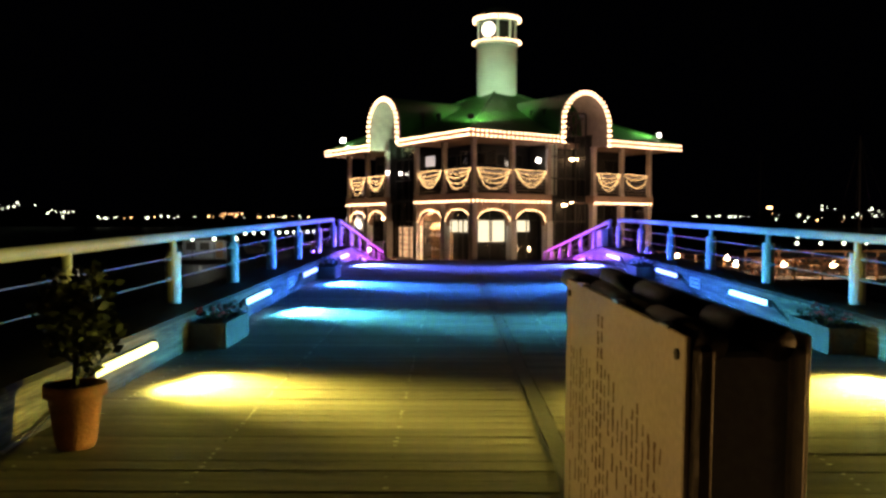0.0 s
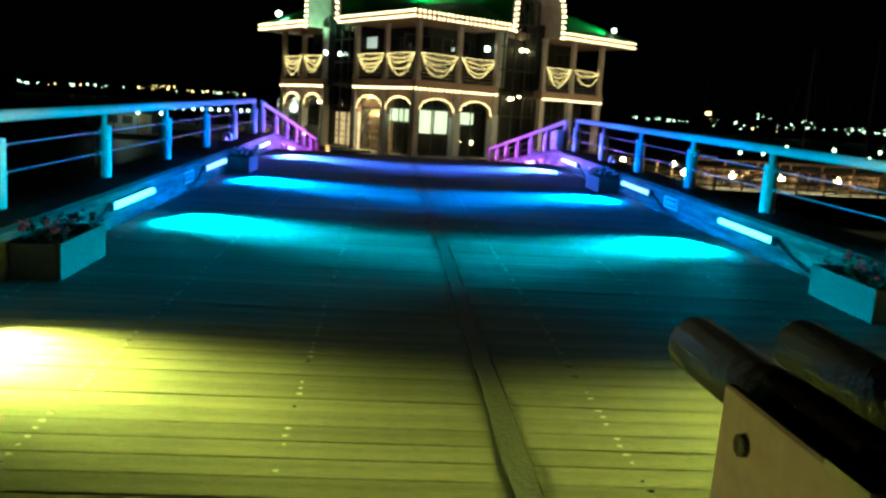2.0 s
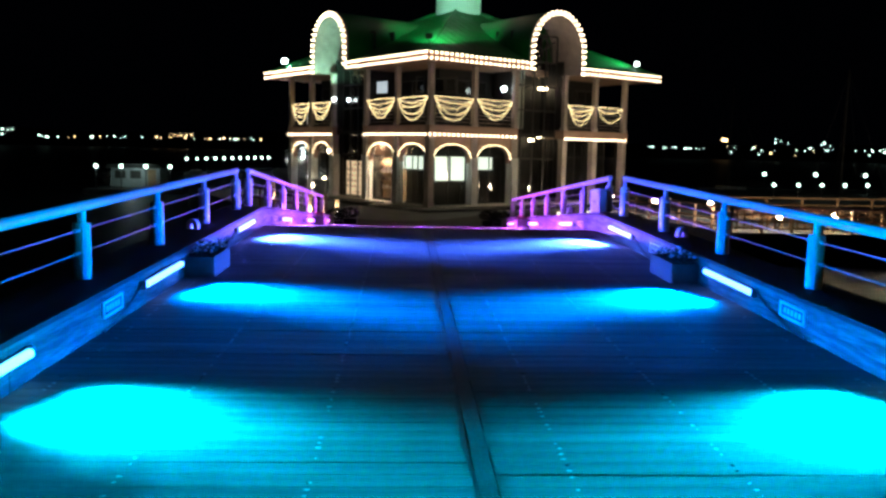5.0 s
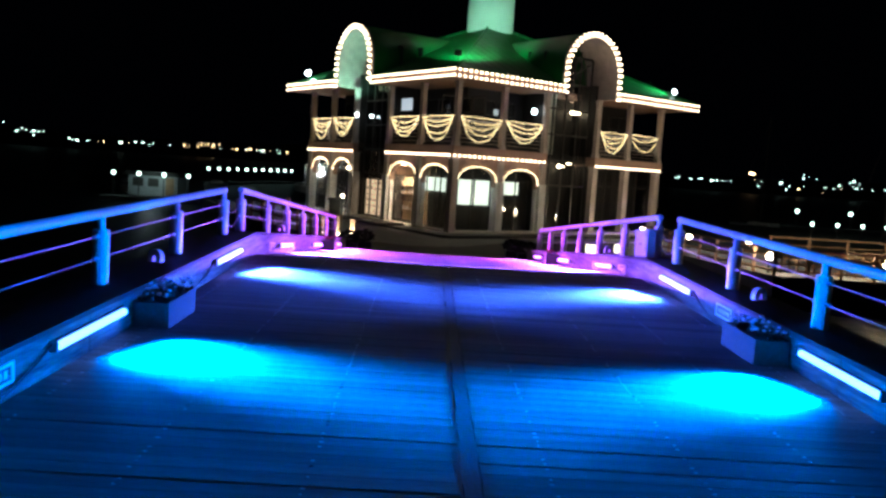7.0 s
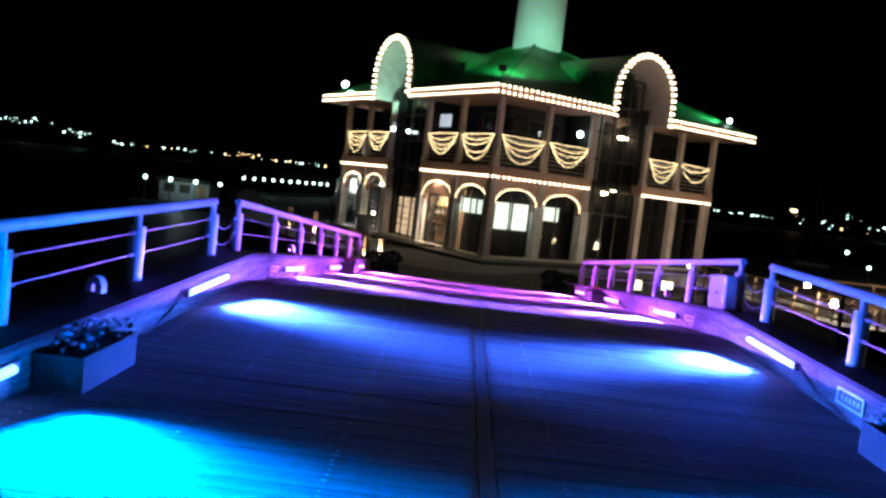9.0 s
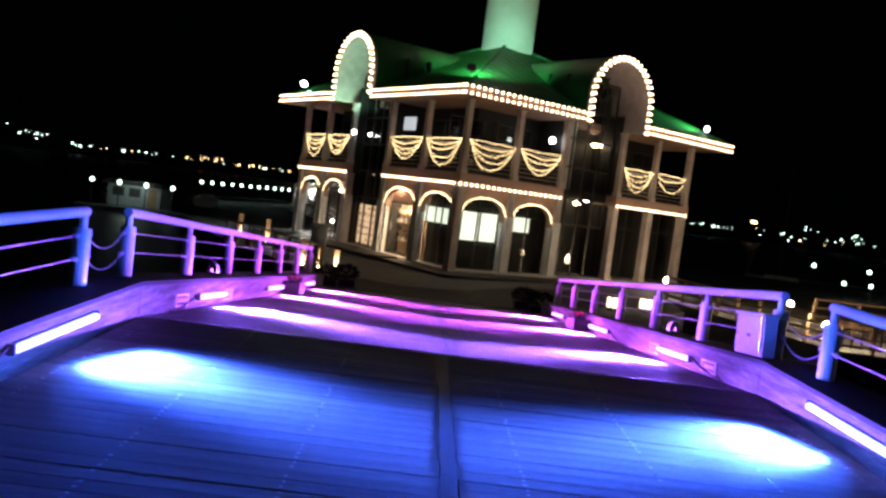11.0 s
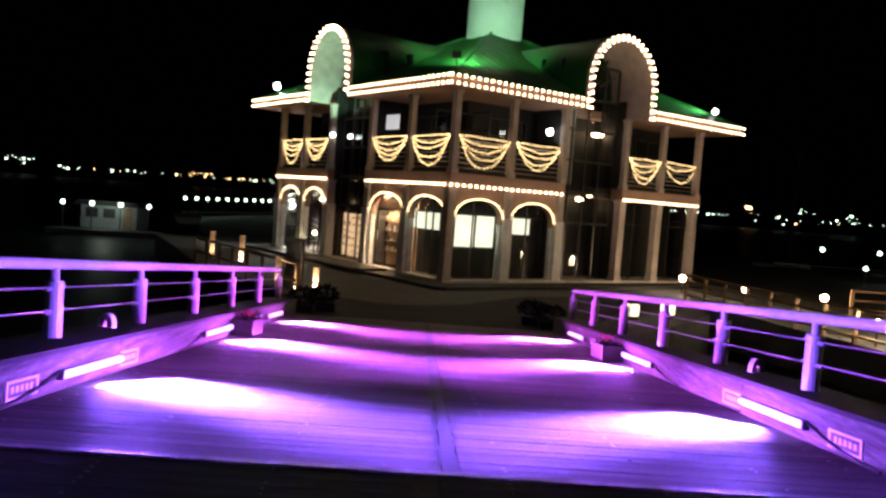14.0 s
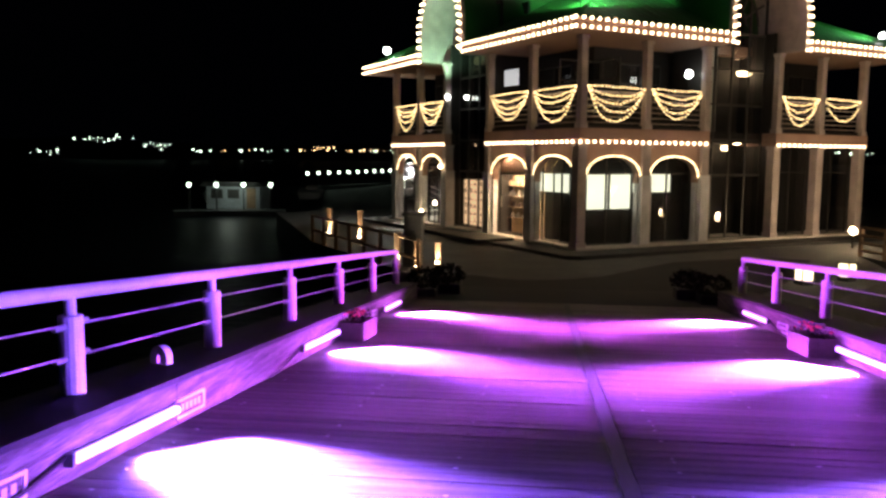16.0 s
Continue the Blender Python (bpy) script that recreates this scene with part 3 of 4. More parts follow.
# first floor slab, left open in the gable recesses
slab_outline = [(-0.16, -0.16), (gap[on_right][0], -0.16), (gap[on_right][0], BACK), (gap[on_right][1], BACK), (gap[on_right][1], -0.16), (14.25, -0.16), (14.25, 14.75), (-0.16, 14.75), (-0.16, gap[on_left][1]), (BACK, gap[on_left][1]), (BACK, gap[on_left][0]), (-0.16, gap[on_left][0])]
part("first_floor_slab", prism(B(), slab_outline, SLAB0, SLAB1, lambda a, b, c: (a, b, c)), M_wall, house)
for face, c in ((on_right, CX), (on_left, CY)):
    # string course under the slab's edge
    for a0, a1 in ((c[0] - 0.2, c[2] + 0.2), (c[3] - 0.2, c[5] + 0.2)):
        part("string_course", fbox(B(), face, a0 if a0 > 0 else 0.0, a1, SLAB0 + 0.1, SLAB0 + 0.16, -0.2, -0.165), M_wall, house)

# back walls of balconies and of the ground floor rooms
# the balconies' deep shade is painted into this wall's near-black colour
part("upper_core_wall", box(B(), BACK, 13.9, BACK, 14.4, SLAB1, EAVE0), M_dark, house, "wall behind the balconies with its shade painted near black")
part("ground_core_wall", box(B(), 3.2, 13.9, 3.2, 14.4, FLOOR, SLAB0), M_inner, house)


def column(face, a, z0, z1, w):
    bm = fbox(B(), face, a - w / 2, a + w / 2, z0, z1, -0.14, w - 0.14, 0.02)
    fbox(bm, face, a - w / 2 - 0.03, a + w / 2 + 0.03, z0, z0 + 0.16, -0.17, w - 0.11, 0.01)
    fbox(bm, face, a - w / 2 - 0.03, a + w / 2 + 0.03, z1 - 0.12, z1, -0.17, w - 0.11, 0.01)
    part("column", bm, M_col, house)
    # a paler sleeve paints the cool light onto the lower shaft
    if z0 == FLOOR and 1.0 < a < (9.0 if face is on_right else 20.0):
        part("column_base", fbox(B(), face, a - w / 2 - 0.034, a + w / 2 + 0.034, FLOOR + 0.003, 1.22, -0.174, w - 0.106, 0.004), M_pale, house, "lower shaft sleeve, pale for the cool light near the ground")


for face, c in ((on_right, CX), (on_left, CY)):
    for k, a in enumerate(c):
        if face is on_left and k == 0:
            continue
        shift = 0.0 if k not in (2, 3) else (0.06 if k == 2 else -0.06)
        column(face, a + shift, FLOOR, SLAB0, 0.36)
        column(face, a + shift, SLAB1, EAVE0, 0.26)


def arched_bay(face, a0, a1):
    """The spandrel wall over an arched opening, with its glazing, between two columns."""
    w0, w1 = a0 + 0.2, a1 - 0.2
    mid, half, spring, rise, n = (w0 + w1) / 2, (w1 - w0) / 2 - 0.06, 1.20, 0.68, 18
    outline = [(w0 - 0.1, SLAB0), (w0 - 0.1, spring - 0.25), (mid - half, spring - 0.25)]
    outline += [(mid - half * math.cos(math.pi * i / n), spring + rise * math.sin(math.pi * i / n)) for i in range(n + 1)]
    outline += [(mid + half, spring - 0.25), (w1 + 0.1, spring - 0.25), (w1 + 0.1, SLAB0)]
    bm = B()
    low = [bm.verts.new(face(a, z, -0.02)) for a, z in outline]
    high = [bm.verts.new(face(a, z, 0.24)) for a, z in outline]
    m = len(outline)
    for lay in (low, high):
        # fill between the straight top and the arch
        edges = [bm.edges.new((lay[i], lay[(i + 1) % m])) for i in range(m)]
        bmesh.ops.triangle_fill(bm, use_beauty=True, edges=edges)
    for i in range(m):
        bm.faces.new((low[i], high[i], high[(i + 1) % m], low[(i + 1) % m]))
    bmesh.ops.recalc_face_normals(bm, faces=bm.faces[:])
    part("arch_wall", bm, M_wall, house)
    for e0, e1 in ((mid - half - 0.1, mid - half), (mid + half, mid + half + 0.1)):
        part("arch_jamb", fbox(B(), face, e0, e1, FLOOR, spring - 0.25, 0.0, 0.2), M_pale, house)
    return mid, half, spring, rise


def glazing(face, a0, a1, z0, z1, d, cols, bars, parent_name="window", frame_w=0.05, sill=0.0):
    win = new(parent_name)
    win.parent = house
    bm = B()
    for k in range(cols + 1):
        a = a0 + (a1 - a0) * k / cols
        fbox(bm, face, a - frame_w / 2, a + frame_w / 2, z0, z1, d - 0.03, d + 0.03)
    for z in (z0, *bars, z1):
        fbox(bm, face, a0, a1, z - frame_w / 2, z + frame_w / 2, d - 0.025, d + 0.025)
    part("window_frame", bm, M_frame, win)
    for k in range(cols):
        b0, b1 = a0 + (a1 - a0) * k / cols, a0 + (a1 - a0) * (k + 1) / cols
        pane = part("pane", fbox(B(), face, b0 + frame_w / 2, b1 - frame_w / 2, z0, z1, d - 0.004, d + 0.004), M_glass, win)
        pane.visible_shadow = False
    return win


arches = []
for face, c, bays in ((on_right, CX, (0, 1)), (on_left, CY, (0, 1, 3, 4))):
    for k in bays:
        arch = arched_bay(face, c[k], c[k + 1])
        arches.append((face, *arch))
        mid, half = arch[0], arch[1]
        if (face, k) == (on_left, 1):
            # glazed entrance door
            door = new("door_entrance")
            door.parent = house
            bm = B()
            for a0, a1, z0, z1 in ((mid - half, mid - half + 0.09, FLOOR, 1.2), (mid + half - 0.09, mid + half, FLOOR, 1.2), (mid - half, mid + half, 1.15, 1.25), (mid - half, mid + half, FLOOR, FLOOR + 0.14)):
                fbox(bm, face, a0, a1, z0, z1, 0.3, 0.36)
            part("door_frame", bm, M_frame, door)
            pane = part("pane", fbox(B(), face, mid - half + 0.09, mid + half - 0.09, FLOOR + 0.14, 1.15, 0.325, 0.335), M_glass, door)
            pane.visible_shadow = False
            part("pull_handle", rod(B(), face(mid + half - 0.16, -0.1, 0.27), face(mid + half - 0.16, 0.35, 0.27), 0.015, 8), M_screw, door)
            part("fanlight_board", fbox(B(), face, mid - half, mid + half, 1.25, 2.1, 0.32, 0.36), M_wall, door)
        else:
            glazing(face, mid - half, mid + half, FLOOR + 0.02, 1.95, 0.32, 2, (1.27,))

for k in (3, 4):
    glazing(on_right, CX[k] + 0.2, CX[k + 1] - 0.2, FLOOR + 0.02, SLAB0 - 0.02, 0.32, 2, (1.3,))
# black sheet added behind the far bays in place of the room's shade
part("room_shade_sheet", fbox(B(), on_right, CX[3], CX[5], FLOOR, SLAB0 - 0.02, 1.3, 1.35), M_dark, house)

# lit blinds behind the ground floor glass
for face, a0, a1, z0, z1 in ((on_right, 0.72, 1.58, 0.06, 1.26), (on_right, 1.72, 2.63, 0.06, 1.26), (on_right, 2.72, 3.02, 0.62, 1.27), (on_right, 3.46, 4.40, 0.62, 1.27), (on_left, 1.28, 2.08, 0.60, 1.28), (on_left, 2.24, 2.98, 0.60, 1.28)):
    blind = part("window_blind", fbox(B(), face, a0, a1, z0, z1, 0.5, 0.53), E_pane, house, "backlit pale blind")
# black sheets below and behind the blinds, added as the unlit rooms' shade
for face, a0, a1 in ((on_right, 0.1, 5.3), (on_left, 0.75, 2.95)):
    part("room_shade_sheet", fbox(B(), face, a0 + 0.5, a1, FLOOR, SLAB0 - 0.02, 0.7, 0.75), M_dark, house)
# the lit shop behind the entrance and the recess
part("shop_wall", fbox(B(), on_left, 3.1, 6.05, FLOOR, 2.25, 1.1, 1.15), M_inner, house, "warm-lit shop wall")
part("shop_side_wall", fbox(B(), on_left, 5.86, 5.9, FLOOR, 2.25, 0.4, 1.095), M_inner, house)
part("shop_floor", fbox(B(), on_left, 3.1, 5.85, FLOOR + 0.001, FLOOR + 0.02, 0.37, 1.095), M_brown, house)
lamp("shop_light", "AREA", SITE @ look(on_left(4.6, 1.9, 0.6), on_left(5.0, 0.0, 0.8)), 480, (1.0, 0.72, 0.42), size=(1.2, 0.25))
r = random.Random(21)
for k in range(4):
    z = -0.55 + 0.42 * k
    part("shop_shelf", fbox(B(), on_left, 4.3, 5.85, z - 0.025, z, 0.9, 1.095), M_inner, house)
    bm = B()
    a = 4.36
    while a < 5.74:
        w = r.uniform(0.05, 0.12)
        if r.random() < 0.6:
            fbox(bm, on_left, a, a + w, z + 0.002, z + r.uniform(0.1, 0.28), 0.95, 1.05, 0.01)
        a += w + r.uniform(0.02, 0.08)
    part("shop_goods", bm, (M_pale, M_goods, M_pale, M_inner)[k], house, kind="stuff")
# glowing sheet with goods in the left recess, standing in for the lit shop
part("shop_glow_sheet", fbox(B(), on_left, 7.45, 9.02, FLOOR + 0.1, 0.85, 0.70, 0.73), E_shop, house, "warm glowing sheet standing in for the lit shop")
bm = B()
for k in range(6):
    z = -0.92 + 0.31 * k
    fbox(bm, on_left, 7.45, 9.02, z - 0.012, z, 0.66, 0.699)
    for a in (7.52, 7.76, 8.02, 8.34, 8.6, 8.82):
        if r.random() < 0.75:
            fbox(bm, on_left, a, a + r.uniform(0.04, 0.11), z + 0.002, z + r.uniform(0.06, 0.18), 0.665, 0.69)
part("display_goods", bm, M_goods, house, kind="stuff")

# gable recesses: tall glazing with mullions
for face, c, r_out in ((on_right, CX, 1.93), (on_left, CY, 1.84)):
    a0, a1 = c[2] + 0.2, c[3] - 0.2
    mid = (a0 + a1) / 2
    d = 0.55
    # return, back and landing are near black, the recess's shade put into colour
    for a, b in ((a0 - 0.12, a0), (a1, a1 + 0.12)):
        part("recess_wall", fbox(B(), face, a, b, FLOOR, EAVE1 + 0.4, 0.13, d + 1.2), M_dark, house, "return wall of the recess with its shade painted near black")
    glazing(face, a0, a1, FLOOR, 7.8, d, 4, (1.2, 2.5, 3.8, 5.1, 6.4), frame_w=0.09)
    # radial fan bars of the arched head
    bm = B()
    hub = 6.7
    for k in range(1, 6):
        t = math.pi * k / 6
        rod(bm, face(mid + 0.5 * math.cos(t), hub + 0.5 * math.sin(t), d - 0.05), face(mid + (r_out - 0.3) * math.cos(t), hub + (r_out - 0.3) * math.sin(t), d - 0.05), 0.045, 6)
    for rr in (0.55, r_out - 0.75):
        for i in range(14):
            t0, t1 = math.pi * i / 14, math.pi * (i + 1) / 14
            rod(bm, face(mid + rr * math.cos(t0), hub + rr * math.sin(t0), d - 0.05), face(mid + rr * math.cos(t1), hub + rr * math.sin(t1), d - 0.05), 0.045, 6)
    part("fan_bars", bm, M_frame, house)
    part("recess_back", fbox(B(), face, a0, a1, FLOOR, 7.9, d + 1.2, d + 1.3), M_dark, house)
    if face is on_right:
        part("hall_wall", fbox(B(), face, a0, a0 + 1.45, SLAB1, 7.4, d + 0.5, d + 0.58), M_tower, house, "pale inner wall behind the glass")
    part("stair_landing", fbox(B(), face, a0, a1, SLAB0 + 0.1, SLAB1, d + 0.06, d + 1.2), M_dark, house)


# balcony railings
def balcony_rail(face, a0, a1):
    rail = new("balcony_rail")
    rail.parent = house
    part("top_rail", rod(B(), face(a0, 3.98, 0.02), face(a1, 3.98, 0.02), 0.035, 8), M_col, rail)
    for z in (2.98, 3.16, 3.34, 3.52, 3.72):
        part("bar", rod(B(), face(a0, z, 0.02), face(a1, z, 0.02), 0.014, 6), M_col, rail)
    part("kick_board", fbox(B(), face, a0, a1, SLAB1, SLAB1 + 0.12, 0.0, 0.03), M_dark, rail)


bays = [(on_right, CX, k) for k in (0, 1, 3, 4)] + [(on_left, CY, k) for k in (0, 1, 3, 4)]
for face, c, k in bays:
    balcony_rail(face, c[k] + 0.13, c[k + 1] - 0.13)
    # dark window and shutters behind the balcony
    a0, a1 = c[k] + 0.4, c[k + 1] - 0.35
    glazing(face, max(a0, 0.5), a1, SLAB1 + 0.5, 5.2, BACK - 0.06, 2, (4.5,))

# eaves slab with openings at the gables
ro = {on_right: 1.93, on_left: 1.84}
mids = {on_right: 7.42, on_left: 8.02}
g0, g1 = mids[on_right] - ro[on_right], mids[on_right] + ro[on_right]
h0, h1 = mids[on_left] - ro[on_left], mids[on_left] + ro[on_left]
XE, YE = 15.75, 16.15
outline = [(-OUT, -OUT), (g0, -OUT), (g0, 1.2), (g1, 1.2), (g1, -OUT), (XE, -OUT), (XE, YE), (-OUT, YE), (-OUT, h1), (1.2, h1), (1.2, h0), (-OUT, h0)]
part("eave_slab", prism(B(), outline, EAVE0, EAVE1 - 0.02, lambda a, b, c: (a, b, c)), M_soffit, house, "pale boarded eaves")
part("gutter", prism(B(), [(-OUT - 0.06, -OUT - 0.06), (g0, -OUT - 0.06), (g0, -OUT - 0.002), (-OUT - 0.002, -OUT - 0.002), (-OUT - 0.002, h0), (-OUT - 0.06, h0)], EAVE1 - 0.14, EAVE1, lambda a, b, c: (a, b, c)), M_wall, house)

# hipped roof up to the tower, with openings cut by the vaults
TX, TY = 7.40, 7.45
bm = B()
apex_z = 9.75
base = [(-OUT, -OUT), (XE, -OUT), (XE, YE), (-OUT, YE)]
peak = [(TX - 0.8, TY - 0.8), (TX + 0.8, TY - 0.8), (TX + 0.8, TY + 0.8), (TX - 0.8, TY + 0.8)]


def slope_limits(face, a):
    """How far up the slope, from 0 to 1, the roof starts and ends at a along the eave."""
    span, tmid = (XE, TX) if face is on_right else (YE, TY)
    top = min(1.0, (a + OUT) / (tmid - 0.8 + OUT), (span - a) / (span - tmid - 0.8))
    apex, rr, mid = (8.82, ro[on_right], mids[on_right]) if face is on_right else (8.85, ro[on_left], mids[on_left])
    low = 0.0
    if abs(a - mid) < rr:
        low = (apex - rr + math.sqrt(rr * rr - (a - mid) ** 2) - 0.05 - EAVE1) / (apex_z - EAVE1)
    return min(low, top), top


def slope_point(face, a, f, up=0.0):
    run = (TY if face is on_right else TX) - 0.8 + OUT
    return face(a, EAVE1 + up + (apex_z - EAVE1) * f, -OUT + run * f)


for face, span in ((on_right, XE), (on_left, YE)):
    mid, rr = mids[face], ro[face]
    stops = sorted({-OUT + (span + OUT) * i / 40 for i in range(41)} | {mid - rr - 0.001, mid - rr + 0.001, mid + rr - 0.001, mid + rr + 0.001, (TX if face is on_right else TY) - 0.8, (TX if face is on_right else TY) + 0.8})
    for a, c in zip(stops, stops[1:]):
        (l0, t0), (l1, t1) = slope_limits(face, a), slope_limits(face, c)
        pts = [slope_point(face, a, l0), slope_point(face, c, l1), slope_point(face, c, t1), slope_point(face, a, t0)]
        keep = []
        for p in pts:
            if not keep or all((Vector(p) - Vector(q)).length > 1e-5 for q in keep):
                keep.append(p)
        if len(keep) > 2:
            bm.faces.new([bm.verts.new(p) for p in keep])
for p, q in (((XE, -OUT), (XE, YE)), ((XE, YE), (-OUT, YE))):
    k = base.index(q)
    bm.faces.new([bm.verts.new(c) for c in ((*p, EAVE1), (*q, EAVE1), (*peak[k], apex_z), (*peak[k - 1], apex_z))])
bm.faces.new([bm.verts.new((*p, apex_z)) for p in peak])
bmesh.ops.remove_doubles(bm, verts=bm.verts[:], dist=1e-4)
part("roof", bm, M_roof, house, "green metal hipped roof")
for face, span in ((on_right, XE), (on_left, YE)):
    bm = B()
    a = -OUT + 0.6
    while a < span - 0.3:
        l, t = slope_limits(face, a)
        if t - l > 0.02:
            rod(bm, slope_point(face, a, l, 0.006), slope_point(face, a, t, 0.006), 0.012, 5)
        a += 0.62
    part("roof_seam", bm, M_roof, house, kind="stuff")
bm = B()
for k in range(4):
    rod(bm, (*base[k], EAVE1 + 0.02), (*peak[k], apex_z + 0.02), 0.07, 8)
part("ridge_cap", bm, M_roof, house)


def vault(face, mid, r_out, apex, back):
    spring = apex - r_out
    n = 22
    arc = lambda rr: [(mid + rr * math.cos(math.pi * i / n), spring + rr * math.sin(math.pi * i / n)) for i in range(n + 1)]
    outer = [(mid + r_out, EAVE0)] + arc(r_out) + [(mid - r_out, EAVE0)]
    r_in = r_out - 0.16
    inner = [(mid + r_in, EAVE0)] + arc(r_in) + [(mid - r_in, EAVE0)]
    # pale shell with a thick front edge
    bm = B()
    ring = outer + inner[::-1]
    m = len(ring)
    fr = [bm.verts.new(face(a, z, -OUT - 0.02)) for a, z in ring]
    bk = [bm.verts.new(face(a, z, 1.15)) for a, z in ring]
    k = len(outer)
    for i in range(k - 1):
        for v, (p, q) in ((fr, (i, i + 1)),):
            bm.faces.new((fr[p], fr[q], fr[m - 1 - q], fr[m - 1 - p]))
    for i in range(m):
        bm.faces.new((fr[i], bk[i], bk[(i + 1) % m], fr[(i + 1) % m]))
    bmesh.ops.recalc_face_normals(bm, faces=bm.faces[:])
    part("gable_shell", bm, M_col, house, "pale arched gable shell")
    # green roof skin running back
    bm = B()
    skin = [(mid + r_out + 0.03, EAVE1)] + arc(r_out + 0.03) + [(mid - r_out - 0.03, EAVE1)]
    f0 = [bm.verts.new(face(a, z, -OUT + 0.12)) for a, z in skin]
    f1 = [bm.verts.new(face(a, z, back)) for a, z in skin]
    for i in range(len(skin) - 1):
        bm.faces.new((f0[i], f0[i + 1], f1[i + 1], f1[i]))
    bmesh.ops.recalc_face_normals(bm, faces=bm.faces[:])
    part("vault_roof", bm, M_roof, house, "green barrel roof", True)
    return outer


edge_right = vault(on_right, mids[on_right], ro[on_right], 8.82, TY)
edge_left = vault(on_left, mids[on_left], ro[on_left], 8.85, TX)

# clock tower
bm = B()
rod(bm, (TX, TY, 8.6), (TX, TY, 12.96), 1.33, 40)
tower = part("tower", bm, M_tower, house, "round pale clock tower", True)
bm = rod(B(), (TX, TY, 12.94), (TX, TY, 13.18), 1.48, 40)
part("tower_ledge", bm, M_tower, house)
bm = rod(B(), (TX, TY, 13.18), (TX, TY, 14.48), 1.06, 32)
part("lantern_core", bm, M_dark, house)
for k in range(8):
    t = 2 * math.pi * (k + 0.2) / 8
    p = (TX + 1.2 * math.cos(t), TY + 1.2 * math.sin(t))
    part("lantern_post", rod(B(), (*p, 13.18), (*p, 14.48), 0.11, 10), M_tower, house)
part("tower_cornice", rod(B(), (TX, TY, 14.48), (TX, TY, 14.68), 1.46, 40), M_tower, house)
bm = B()
prof = [(1.42, 14.68), (1.33, 14.97), (1.03, 15.28), (0.54, 15.55), (0.08, 15.66), (0.05, 16.2)]
for (a, z0), (b, z1) in zip(prof, prof[1:]):
    rod(bm, (TX, TY, z0), (TX, TY, z1), a, 32, b)
part("tower_cap", bm, M_dark, house)
face_dir = math.radians(-90 - ANGLE - 28)
cp = Vector((TX + 1.26 * math.cos(face_dir), TY + 1.26 * math.sin(face_dir), 13.83))
out = Vector((math.cos(face_dir), math.sin(face_dir), 0))
clock = new("clock")
clock.parent = house
part("clock_rim", rod(B(), cp - out * 0.02, cp + out * 0.04, 0.52, 28), M_frame, clock)
part("clock_face", rod(B(), cp + out * 0.04, cp + out * 0.06, 0.47, 28), E_clock, clock, "glowing white clock face")


# ---------------------------------------------------------------- festoon lights
bulb_me = mesh_of(ball(B(), (0, 0, 0), 0.05, 8, 6), "bulb", E_bulb)


def string_of(points, step, label, parent_m=SITE, name="light_string"):
    top = thing(name, parent_m, label, "string lights", "festoon strings")
    bm = B()
    carry = 0.0
    for p, q in zip(points, points[1:]):
        p, q = Vector(p), Vector(q)
        L = (q - p).length
        rod(bm, p, q, 0.008, 4)
        s = carry
        while s < L:
            piece("bulb", bulb_me, top, Matrix.Translation(p + (q - p) * (s / L)))
            s += step
        carry = s - L
    part("wire", bm, M_black, top)
    return top


F = -OUT - 0.12
for dz in (0.0, 0.27):
    z = EAVE0 + 0.05 + dz
    string_of([(F, F, z), (g0, F, z)], 0.30, "row of warm bulbs along the front eave")
    string_of([(g1, F, z), (XE, F, z)], 0.30, "row of warm bulbs along the far eave")
    string_of([(F, F + 0.2, z), (F, h0, z)], 0.30, "row of warm bulbs along the side eave")
    string_of([(F, h1, z), (F, YE, z)], 0.30, "row of warm bulbs along the far side eave")
for face, edge, mid, rr in ((on_right, edge_right, mids[on_right], ro[on_right]), (on_left, edge_left, mids[on_left], ro[on_left])):
    for k, s in ((0.0, 0), (0.22, 1)):
        sc = [(mid + (a - mid) * (1 - 0.09 * s), z - (0.14 * s if z > 7.2 else 0)) for a, z in edge]
        string_of([face(a, z, -OUT - 0.1) for a, z in sc], 0.30, "double row of warm bulbs round the arched gable")
for face, c in ((on_right, CX), (on_left, CY)):
    for a0, a1 in ((c[0] - (0.2 if face is on_right else -0.1), c[2] + 0.15), (c[3] - 0.15, c[5] + 0.2)):
        string_of([face(a0, SLAB0 + 0.03, -0.26), face(a1, SLAB0 + 0.03, -0.26)], 0.29, "row of warm bulbs along the first floor edge")

def bead_string(paths, label, name, r_bead, step, mat):
    top = thing(name, SITE, label, "string lights", name + " strings")
    wire, beads = B(), B()
    k = 0
    for path in paths:
        carry = 0.0
        for p, q in zip(path, path[1:]):
            p, q = Vector(p), Vector(q)
            L = (q - p).length
            rod(wire, p, q, 0.006, 4)
            s = carry
            while s < L:
                c = p + (q - p) * (s / L)
                jig = 0.012 * math.sin(k * 12.9)
                bmesh.ops.create_icosphere(beads, subdivisions=1, radius=r_bead * (0.85 + 0.3 * ((k * 7) % 5) / 5), matrix=Matrix.Translation(c + Vector((0, 0, jig))))
                k += 1
                s += step
            carry = s - L
    part("wire", wire, M_wire, top)
    part("bead_chain", beads, mat, top, kind="stuff")
    return top


for face, mid, half, spring, rise in arches:
    n = 16
    pts = [face(mid - half * math.cos(math.pi * i / n) * 1.05, spring - 0.02 + (rise + 0.03) * math.sin(math.pi * i / n), -0.07) for i in range(n + 1)]
    bead_string([pts], "warm rope light following the window arch", "arch_light", 0.027, 0.10, E_arch)

